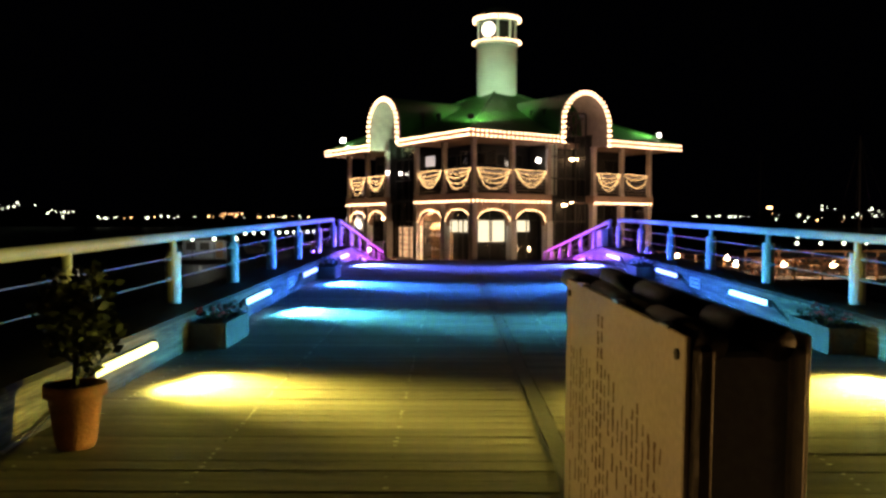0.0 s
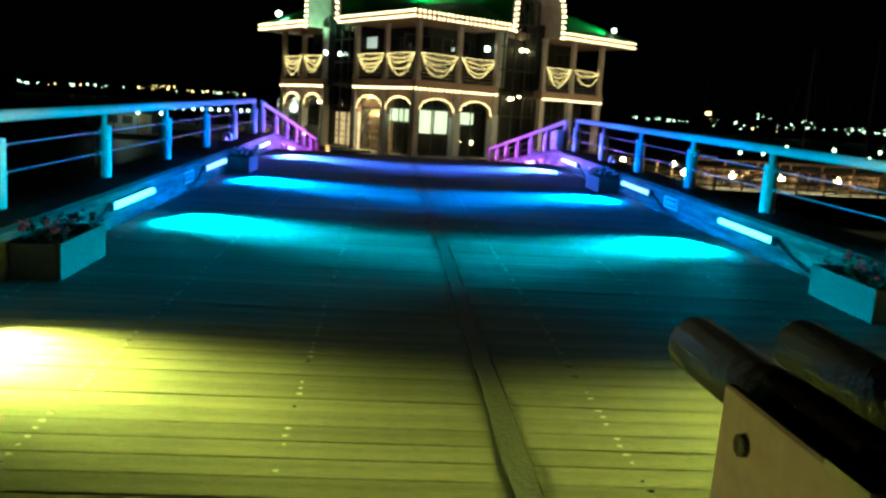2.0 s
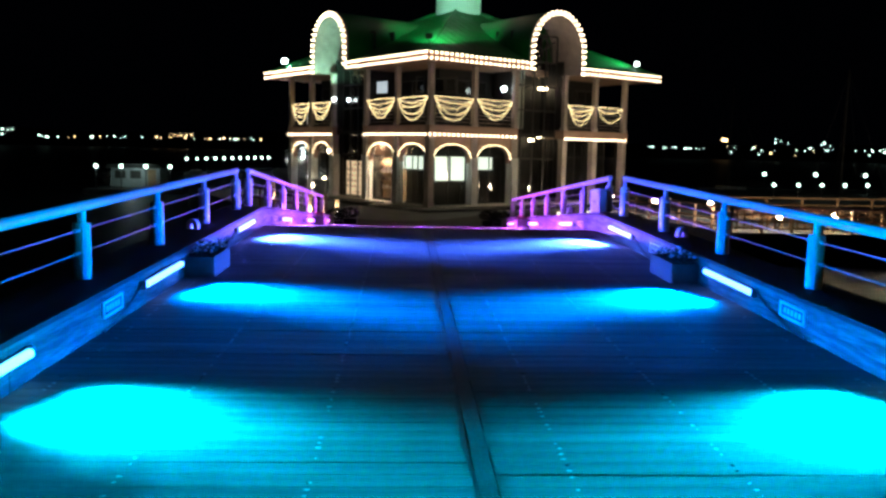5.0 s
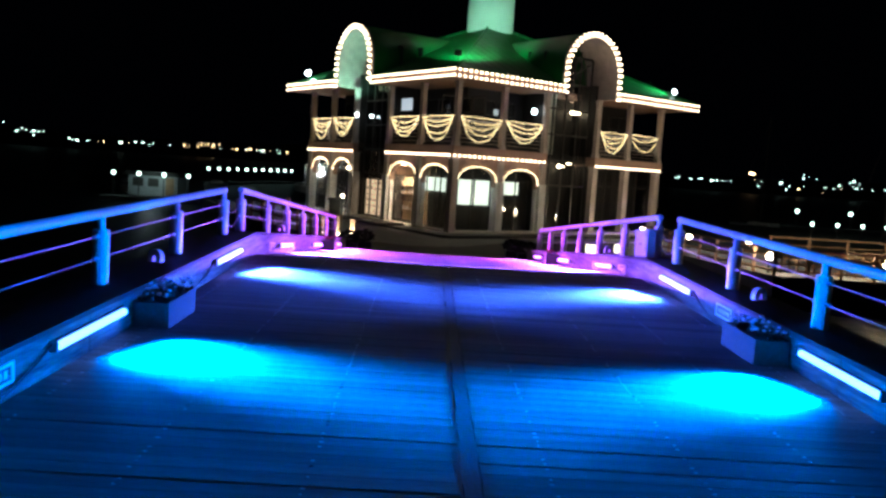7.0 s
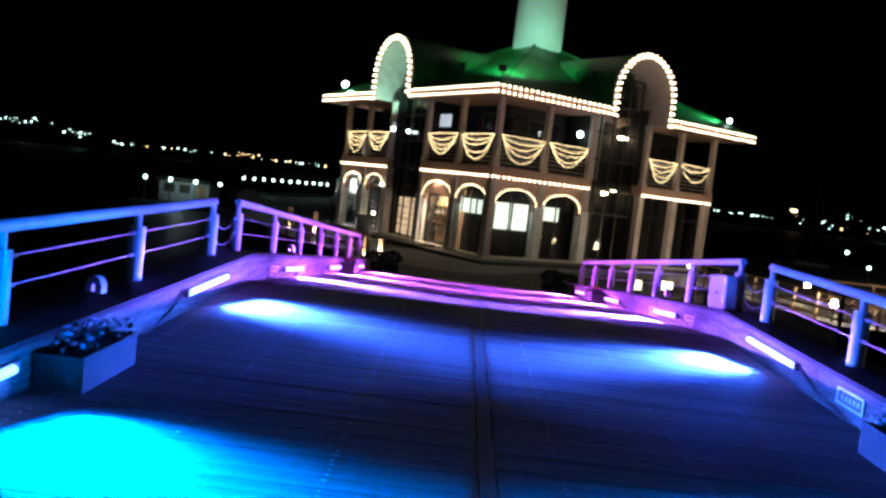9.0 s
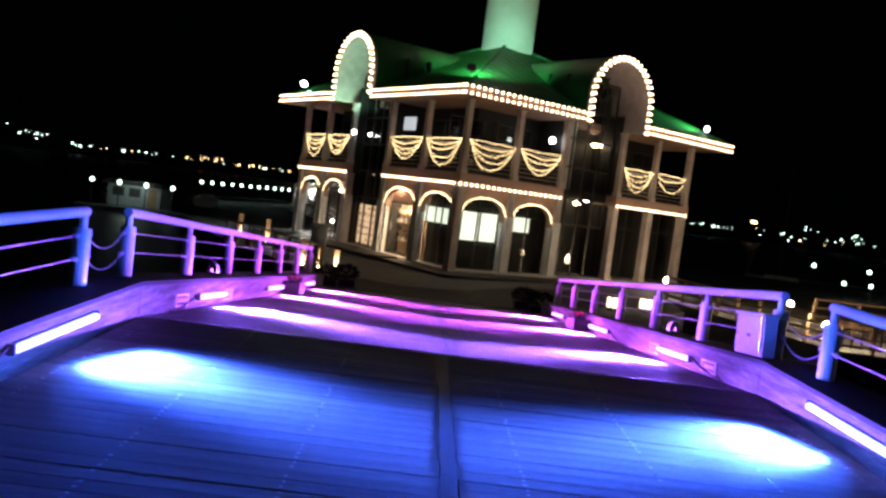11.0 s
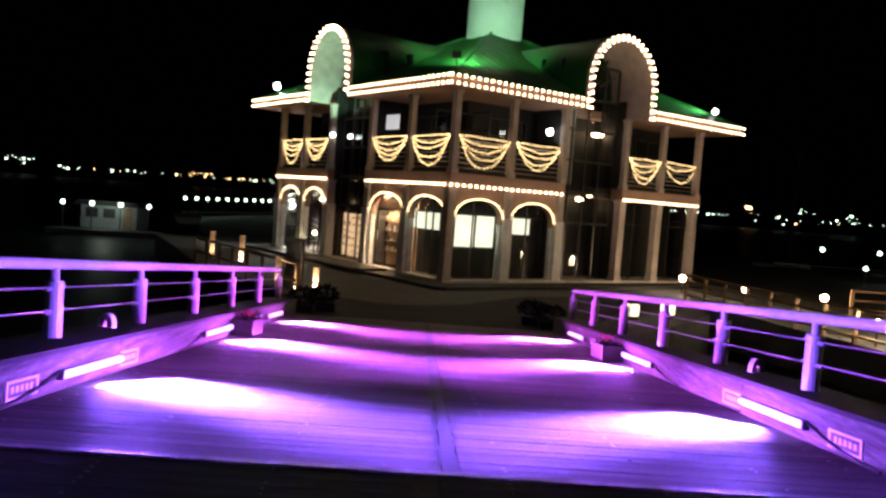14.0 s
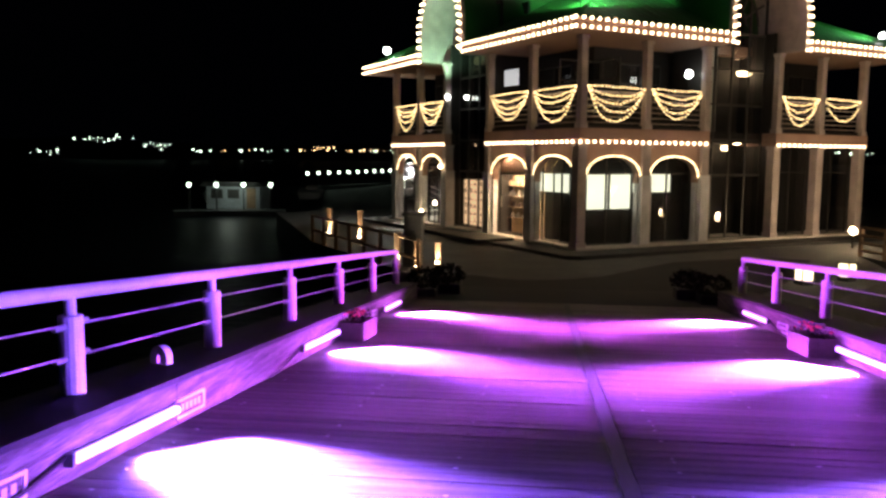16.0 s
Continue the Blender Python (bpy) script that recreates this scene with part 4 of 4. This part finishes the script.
rs = random.Random(77)
for face, c, k in bays:
    a0, a1 = c[k] + 0.18, c[k + 1] - 0.18
    paths = [[face(a0 + (a1 - a0) * i / 6, 4.16 - rs.uniform(0.0, 0.05), -0.06) for i in range(7)]]
    last = (face, k) == (on_right, 4)
    for j, (anchor, inset, low) in enumerate(((4.08, 0.05, 3.84), (3.96, 0.10, 3.60), (3.80, 0.17, 3.34), (4.13, 0.0, 3.09))):
        if last and j in (1, 3):
            continue
        n = 12
        sag = (anchor - low) * rs.uniform(0.9, 1.08)
        skew, round_ = rs.uniform(-0.14, 0.14), rs.uniform(1.9, 2.7) if j < 3 else rs.uniform(2.0, 2.5)
        path = []
        for i in range(n + 1):
            f = i / n
            q = 2 * f - 1
            b_ = 1 - abs(q + skew * (1 - q * q)) ** round_
            wob = rs.uniform(-0.025, 0.025) if 0 < i < n else 0.0
            path.append(face(a0 + inset * (1 - 2 * f) + (a1 - a0) * f, anchor - sag * b_ + wob, -0.07 - 0.015 * j))
        paths.append(path)
    bead_string(paths, "swagged warm light garland hung on the balcony rail", "swag_light", 0.027, 0.15, E_swag)

ring = lambda z, rad: [(TX + rad * math.cos(2 * math.pi * i / 40), TY + rad * math.sin(2 * math.pi * i / 40), z) for i in range(41)]
string_of(ring(13.14, 1.58), 0.26, "ring of warm bulbs round the tower ledge")
string_of(ring(14.58, 1.55), 0.26, "ring of warm bulbs under the tower cap")
string_of(ring(14.72, 1.55), 0.26, "second ring of warm bulbs under the tower cap")


# ---------------------------------------------------------------- floodlights and wall lamps on the building
def floodlight(p, aim, power, colour, cone, glow):
    top = thing("floodlight", SITE @ look(p, aim), "small black floodlight standing on the roof", "floodlight", "roof floodlights")
    part("head", box(B(), -0.16, 0.16, -0.12, 0.12, -0.02, 0.16, 0.02), M_black, top)
    part("lens", box(B(), -0.13, 0.13, -0.09, 0.09, -0.028, -0.021), glow, top, "bright lens")
    part("stem", rod(B(), (0, -0.1, 0.08), (0, -0.42, 0.08), 0.02, 8), M_black, top)
    m = SITE @ look(p, aim) @ Matrix.Translation((0, 0, -0.06))
    lamp("flood_beam", "SPOT", m, power, colour, cone=cone, blend=0.6, radius=0.1)


GREENISH = (0.45, 1.0, 0.62)
floodlight((-0.62, -0.62, 6.87), (TX, TY, 11.0), 4200, GREENISH, 62, E_cold)
lamp("flood_beam", "SPOT", SITE @ look((14.9, -0.08, 6.95), (9.8, 2.0, 7.3)), 1800, GREENISH, cone=80, blend=0.6, radius=0.1)
lamp("flood_beam", "SPOT", SITE @ look((-0.35, 14.3, 6.5), (0.4, 11.0, 6.7)), 500, GREENISH, cone=90, blend=0.6, radius=0.1)
# the cold lamps in the left recess light its gable from below
lamp("recess_glow", "SPOT", SITE @ look((-0.75, 8.2, 4.5), (-0.4, 8.9, 8.2)), 600, GREENISH, cone=110, blend=0.7, radius=0.08)

for p, rad, label in ((on_right(5.05, 4.80, 0.45), 0.14, "bright globe lamp on the balcony column"), (on_left(9.12, 4.30, -0.10), 0.10, "bright cold lamp beside the recess"), (on_left(8.2, 4.25, 0.3), 0.08, "small cold lamp in the recess"), (on_left(14.55, 6.79, -0.5), 0.17, "glaring lamp standing over the eave"), (on_right(14.9, 6.81, -0.05), 0.12, "bright lamp at the end of the roof")):
    top = thing("wall_lamp", SITE @ Matrix.Translation(p), label, "lamp", "building lamps")
    part("globe", ball(B(), (0, 0, 0), rad, 12, 8), E_cold, top, smooth=True)
    part("bracket", rod(B(), (0, 0, -rad), (0, 0, -rad - 0.32), 0.02, 6), M_black, top)
# lit notice on the left balcony
top = thing("lit_notice", SITE, "white lit notice hung in the balcony bay", "notice")
part("board", fbox(B(), on_left, 4.62, 5.58, 4.52, 5.12, 0.50, 0.54), E_notice, top)
# lamps seen inside the glass stair hall
for a, z in ((8.55, 5.07), (8.85, 5.08), (7.9, 2.22), (8.5, 2.44)):
    top = thing("pendant_lamp", SITE @ Matrix.Translation(on_right(a, z, 1.3)), "glowing pendant lamp in the stair hall", "lamp", "stair hall lamps")
    part("shade", ball(B(), (0, 0, 0), 0.10, 10, 6, (2.2, 1, 0.8)), E_warm, top, smooth=True)
    part("cord", rod(B(), (0, 0, 0.05), (0, 0, 0.7), 0.006, 5), M_black, top)

lamp("pendant_glow", "POINT", SITE @ Matrix.Translation(on_right(7.3, 5.6, 0.85)), 5, (0.85, 1.0, 0.9), radius=0.1)
# spiral stair at the left end
stair = thing("spiral_stair", SITE @ Matrix.Translation((1.9, 16.1, 0)), "pale steel spiral stair at the end wall", "stair")
part("stair_pole", rod(B(), (0, 0, FLOOR), (0, 0, 4.2), 0.08, 10), M_col, stair)
for k in range(18):
    t = 0.42 * k
    z = FLOOR + 0.19 * (k + 1)
    bm = B()
    prism(bm, [(0.05, -0.05), (1.4, -0.32), (1.4, 0.32), (0.05, 0.05)], z - 0.03, z, lambda a, b, c, t=t: (a * math.cos(t) - b * math.sin(t), a * math.sin(t) + b * math.cos(t), c))
    part("tread", bm, M_white, stair)
bm = B()
for k in range(17):
    t0, t1 = 0.42 * k, 0.42 * (k + 1)
    for h in (0.95, 0.65, 0.35):
        rod(bm, (1.4 * math.cos(t0), 1.4 * math.sin(t0), FLOOR + 0.19 * (k + 1) + h), (1.4 * math.cos(t1), 1.4 * math.sin(t1), FLOOR + 0.19 * (k + 2) + h), 0.022, 6)
part("stair_rail", bm, M_white, stair)
for a, z, d, rad in ((11.07, -0.65, -0.35, 0.10), (9.95, -0.2, -0.25, 0.075), (9.44, 1.39, -0.25, 0.07)):
    top = thing("wall_lamp", SITE @ Matrix.Translation(on_left(a, z, d)), "small warm globe lamp by the arches", "lamp", "arch lamps")
    part("globe", ball(B(), (0, 0, 0), rad, 12, 8), E_warm, top, smooth=True)
    part("bracket", rod(B(), (0, 0, -rad), (0, 0, FLOOR - z) if z < 0.5 else (0.2, 0, -rad), 0.02, 6), M_black, top)
# added fill without a lamp body, so the stair treads show through the arches
lamp("stair_fill", "POINT", SITE @ Matrix.Translation((0.9, 14.9, 0.9)), 420, (0.95, 1.0, 0.9), radius=0.1)

# ---------------------------------------------------------------- quay furniture


def globe_lamp(x, y, z_foot, h, rad, mat, label, power=0, group="quay lamps"):
    top = thing("quay_lamp", pose(x, y, z_foot), label, "lamp", group)
    part("pole", rod(B(), (0, 0, 0), (0, 0, h - rad * 0.8), 0.03, 8), M_black, top)
    part("globe", ball(B(), (0, 0, h), rad, 12, 8), mat, top, smooth=True)
    if power:
        lamp("quay_glow", "POINT", pose(x, y, z_foot + h + rad + 0.05), power, (1.0, 0.75, 0.45), radius=0.08)


def timber_rail(points, label, spacing=1.6, high=1.0, boards=3, mat=None):
    top = thing("timber_railing", Matrix.Identity(4), label, "railing", "quay railings")
    mat = mat or M_brown
    for p, q in zip(points, points[1:]):
        p, q = Vector(p), Vector(q)
        n = max(1, round((q - p).length / spacing))
        for i in range(n + 1):
            c = p + (q - p) * i / n
            part("rail_post", box(B(), c.x - 0.05, c.x + 0.05, c.y - 0.05, c.y + 0.05, c.z, c.z + high), mat, top)
        for k in range(boards):
            h = high * (k + 1) / boards - 0.04
            part("rail_board", rod(B(), p + Vector((0, 0, h)), q + Vector((0, 0, h)), 0.045, 6), mat, top)
    return top


edge = timber_rail([(11.2, 46.0, PLAZA), (13.4, 36.2, PLAZA), (46, 36.2, PLAZA)], "brown timber railing round the terrace edge", spacing=1.2, boards=4)
picket_me = mesh_of(box(B(), -0.03, 0.03, -0.012, 0.012, 0.12, 0.95), "picket", M_brown)
for k in range(108):
    piece("picket", picket_me, edge, pose(13.6 + 0.3 * k, 36.14, PLAZA))
timber_rail([(16.5, 44, PLAZA), (44, 46, PLAZA)], "brown timber railing at the back of the terrace", spacing=1.8, boards=3)
timber_rail([(-2.45, 39.0, PLAZA), (-7.6, 47.0, PLAZA)], "dark timber railing along the quay edge", spacing=1.4, boards=2)
for x, y in ((11.9, 48.7), (13.3, 45.6), (15.6, 44.2), (13.6, 37.2), (15.6, 36.8), (17.8, 36.8), (20.4, 36.9), (23.5, 36.9), (27, 36.9), (31, 37), (35.5, 37)):
    globe_lamp(x, y, PLAZA, 0.62, 0.13, E_warm, "low warm globe lamp on the terrace", 280 if y < 40 else 130, "terrace lamps")


def box_lantern(x, y, turn):
    top = thing("box_lantern", pose(x, y, PLAZA, 0, 0, turn), "square glowing floor lantern with a dark frame", "lantern", "floor lanterns")
    part("base", box(B(), -0.17, 0.17, -0.17, 0.17, 0.0, 0.12, 0.01), M_black, top)
    part("shade", box(B(), -0.15, 0.15, -0.15, 0.15, 0.12, 0.44, 0.01), E_lantern, top, "glowing pale shade")
    for sx in (-1, 1):
        for sy in (-1, 1):
            part("frame_post", box(B(), sx * 0.165 - 0.015, sx * 0.165 + 0.015, sy * 0.165 - 0.015, sy * 0.165 + 0.015, 0.12, 0.46), M_black, top)
    part("lid", box(B(), -0.19, 0.19, -0.19, 0.19, 0.46, 0.49, 0.008), M_black, top)


for x, y, turn in ((7.4, 39.3, 20), (8.75, 40.2, 35)):
    box_lantern(x, y, turn)


def footlit_post(x, y, high):
    top = thing("footlit_post", pose(x, y, PLAZA), "timber post on the quay lit from its foot", "post", "quay posts")
    part("shaft", box(B(), -0.09, 0.09, -0.09, 0.09, 0, high, 0.012), M_brown, top)
    part("cap", box(B(), -0.11, 0.11, -0.11, 0.11, high, high + 0.05, 0.012), M_brown, top)
    part("lamp_head", rod(B(), (0, -0.2, 0.02), (0, -0.17, 0.16), 0.06, 10, 0.05), M_black, top)
    part("lens", ball(B(), (0, -0.17, 0.18), 0.055, 10, 6, (1, 1, 0.7)), E_warm, top, "glowing warm lens", True)
    lamp("post_light", "SPOT", pose(x, y, PLAZA) @ look((0, -0.17, 0.22), (0, -0.06, 0.9)), 150, (1.0, 0.80, 0.52), cone=100, blend=0.8, radius=0.04)


for x, y, high in ((-3.21, 40.2, 1.0), (-2.58, 39.85, 0.8), (-2.13, 40.7, 0.7), (-7.45, 48.9, 1.1), (-5.93, 47.5, 1.1)):
    footlit_post(x, y, high)


def terrace_bench(x, y, turn):
    top = thing("picnic_table", pose(x, y, PLAZA, 0, 0, turn), "brown timber picnic table on the terrace", "table", "terrace tables")
    for k in range(4):
        part("top_board", box(B(), -0.8, 0.8, -0.36 + k * 0.18, -0.2 + k * 0.18, 0.70, 0.74), M_brown, top)
    for s in (-1, 1):
        part("seat_board", box(B(), -0.8, 0.8, s * 0.62 - 0.12, s * 0.62 + 0.12, 0.42, 0.46), M_brown, top)
        part("trestle", box(B(), s * 0.6 - 0.04, s * 0.6 + 0.04, -0.7, 0.7, 0.34, 0.42), M_brown, top)
        for t in (-1, 1):
            part("leg", rod(B(), (s * 0.6, t * 0.3, 0.7), (s * 0.6, t * 0.62, 0.0), 0.04, 6), M_brown, top)


for k in range(7):
    terrace_bench(16.0 + k * 3.4, 39.4 + (k % 2) * 1.4, 5 * (k % 3))


# dark clipped bushes in tubs where the bridge meets the quay
def tub_bush(x, y, seed):
    r = random.Random(seed)
    top = thing("tub_bush", pose(x, y, PLAZA), "dark clipped bush in a square tub on the quay", "potted plant", "quay bushes")
    part("tub", box(B(), -0.3, 0.3, -0.3, 0.3, 0, 0.34, 0.02), M_kerb, top)
    bm = B()
    for k in range(500):
        d = Vector((r.gauss(0, 1), r.gauss(0, 1), r.gauss(0, 1))).normalized() * r.uniform(0.7, 1.05)
        leaf(bm, Vector((d.x * 0.36, d.y * 0.36, 0.5 + d.z * 0.24)), r, r.uniform(0.06, 0.11))
    part("foliage", bm, M_bush, top)


tub_bush(-1.75, 35.2, 1)
tub_bush(-1.3, 35.9, 2)
tub_bush(4.35, 35.2, 3)
tub_bush(4.0, 36.0, 4)

# gate pillar at the quay's left edge
pillar = thing("gate_pillar", pose(-2.9, 41.2, PLAZA), "stone gate pillar at the edge of the quay", "pillar")
part("shaft", box(B(), -0.26, 0.26, -0.26, 0.26, 0, 1.45, 0.02), M_conc, pillar)
part("cap", box(B(), -0.32, 0.32, -0.32, 0.32, 1.45, 1.56, 0.02), M_conc, pillar)


# ---------------------------------------------------------------- far pontoons with lamps
def pontoon(p, q, n, h, mat, label, width=2.0, rad=0.2):
    p, q = Vector(p), Vector(q)
    d = (q - p).normalized()
    side = Vector((-d.y, d.x, 0)) * width / 2
    top = thing("pontoon", Matrix.Identity(4), label, "pontoon", "far pontoons")
    bm = B()
    lowv = [bm.verts.new(c + Vector((0, 0, -0.5))) for c in (p + side, q + side, q - side, p - side)]
    hiv = [bm.verts.new(c) for c in (p + side, q + side, q - side, p - side)]
    bm.faces.new(lowv)
    bm.faces.new(hiv)
    for i in range(4):
        bm.faces.new((lowv[i], hiv[i], hiv[(i + 1) % 4], lowv[(i + 1) % 4]))
    bmesh.ops.recalc_face_normals(bm, faces=bm.faces[:])
    part("float_deck", bm, M_conc, top)
    for i in range(n):
        c = p + (q - p) * (i + 0.5) / n
        part("lamp_pole", rod(B(), c, c + Vector((0, 0, h)), 0.05, 6), M_black, top)
        part("lamp_globe", ball(B(), c + Vector((0, 0, h + rad * 0.8)), rad, 8, 6), mat, top)


pontoon((-29.8, 119.4, -2.2), (-22.7, 151.8, -2.2), 11, 1.65, E_far, "far pontoon with a row of white lamps", rad=0.2)
pontoon((-26.0, 75.0, -2.2), (-18.4, 77.0, -2.2), 4, 1.75, E_far, "mooring pontoon with white lamps", rad=0.16)
lamp("pontoon_glow", "POINT", pose(-22.2, 75.6, -0.3), 60, (0.8, 1.0, 0.85), radius=0.15)
pontoon((26, 62, -2.2), (62, 74, -2.2), 17, 1.75, E_far, "mooring pontoon with white lamps across the water", rad=0.12)
pontoon((40, 100, -2.2), (95, 110, -2.2), 8, 1.6, E_far, "far pontoon with white lamps", rad=0.22)

# pale cabin on the mooring pontoon
cabin = thing("pontoon_cabin", pose(-22.4, 77.6, -2.2), "small pale cabin on the mooring pontoon", "cabin")
part("wall", box(B(), -2.2, 2.0, -0.3, 2.2, 0, 1.7, 0.03), M_grey, cabin)
part("roof", prism(B(), [(-2.6, 1.7), (2.4, 1.7), (2.0, 2.05), (-2.2, 2.05)], -0.7, 2.6, lambda a, b, c: (a, c, b)), M_dark, cabin)
part("door", box(B(), 1.0, 1.7, -0.36, -0.302, 0.05, 1.6), M_brown, cabin)
for x in (-1.8, -0.5):
    part("window", box(B(), x, x + 0.9, -0.35, -0.302, 0.8, 1.5), M_frame, cabin)


# moored sailing boats, mostly dark
def sailboat(x, y, turn, L, seed):
    r = random.Random(seed)
    top = thing("sailing_boat", pose(x, y, -2.6, 0, 0, turn), "moored sailing boat with a bare mast in the dark", "boat", "moored boats")
    bm = B()
    rings = []
    for i in range(9):
        f = i / 8
        w = L * 0.15 * (1 - (2 * f - 0.85) ** 2 * 0.75 if f > 0.4 else 0.9 + 0.25 * f)
        w = max(w, 0.03)
        yy = -L / 2 + L * f
        sheer = 0.75 + 0.25 * f
        rings.append([bm.verts.new(c) for c in ((-w, yy, sheer), (-w * 0.8, yy, 0.1), (0, yy, -0.25), (w * 0.8, yy, 0.1), (w, yy, sheer))])
    for r0, r1 in zip(rings, rings[1:]):
        for k in range(4):
            bm.faces.new((r0[k], r0[k + 1], r1[k + 1], r1[k]))
        bm.faces.new((r0[4], r0[0], r1[0], r1[4]))
    bm.faces.new(rings[0])
    bmesh.ops.recalc_face_normals(bm, faces=bm.faces[:])
    part("hull", bm, M_white, top)
    part("coach_roof", box(B(), -L * 0.07, L * 0.07, -L * 0.12, L * 0.2, 0.85, 1.25, 0.08), M_white, top)
    part("mast", rod(B(), (0, L * 0.08, 0.9), (0, L * 0.08, L * 1.25), 0.06, 8, 0.04), M_kerb, top)
    part("boom", rod(B(), (0, L * 0.08, 1.7), (0, -L * 0.36, 1.75), 0.05, 8), M_kerb, top)
    bm = B()
    for e in ((0, L * 0.5, 1.0), (0, -L * 0.5, 0.8), (L * 0.13, 0, 0.85), (-L * 0.13, 0, 0.85)):
        rod(bm, (0, L * 0.08, L * 1.22), e, 0.012, 4)
    part("rigging", bm, M_kerb, top)


for k, (x, y, L) in enumerate(((30, 58, 8), (36, 60, 9), (42.5, 62, 8), (49, 64, 9.5), (56, 67, 8.5), (-30, 92, 8), (-24, 104, 9), (-16, 118, 8), (33, 84, 9), (60, 92, 10))):
    sailboat(x, y, 12 + 7 * (k % 3), L, k)

# ---------------------------------------------------------------- deck planks and screws, last
WIDTH = 0.148


def plank_mesh(x0, x1):
    bm = box(B(), x0, x1, -WIDTH / 2 + 0.0014, WIDTH / 2 - 0.0014, -0.03, 0.0)
    top = [e for e in bm.edges if all(v.co.z > -0.001 for v in e.verts)]
    bmesh.ops.bevel(bm, geom=top, offset=0.002, segments=1, affect="EDGES")
    return mesh_of(bm, "plank", M_plank)


rp = random.Random(9)
for deck, y0, y1, SEAM in ((decks[0], 0.0, CREST, 1.18), (decks[1], CREST + 0.11, END, 1.30)):
    left_me, right_me = plank_mesh(LEFT + 0.01, SEAM - 0.054), plank_mesh(SEAM + 0.054, RIGHT - 0.01)
    n = int((y1 - y0) / WIDTH)
    y0 = y1 - n * WIDTH if deck is decks[0] else y0
    slope = math.degrees(math.atan2(deck_z(y1 - 0.01) - deck_z(y0 + 0.01), y1 - y0 - 0.02))
    for i in range(n):
        y = y0 + (i + 0.5) * WIDTH
        for me in (left_me, right_me):
            piece("plank", me, deck, pose(0, y, deck_z(y) + rp.uniform(-0.0015, 0.0015), slope + rp.uniform(-0.2, 0.2), 0, 0))
    bm = B()
    for i in range(n):
        y = y0 + (i + 0.5) * WIDTH
        for x in (-1.55, -0.62, 0.31, 1.62, 2.5, 3.3, 4.05):
            for s in (-0.035, 0.035):
                if rp.random() < (0.35 if deck is decks[0] else 0.8):
                    continue
                z = deck_z(y + s) + 0.002
                v = [bm.verts.new((x + rp.uniform(-0.01, 0.01) + 0.012 * math.cos(t), y + s + 0.012 * math.sin(t), z + 0.003)) for t in (0, 1.26, 2.51, 3.77, 5.03)]
                bm.faces.new(v)
    part("screw_heads", bm, M_screw, deck, "rows of worn bright screw heads", kind="stuff")
bm = slab_box(B(), LEFT, RIGHT, -6.0, 0.0, -0.03, 0.0)
part("approach_boards", bm, M_plank, decks[0])
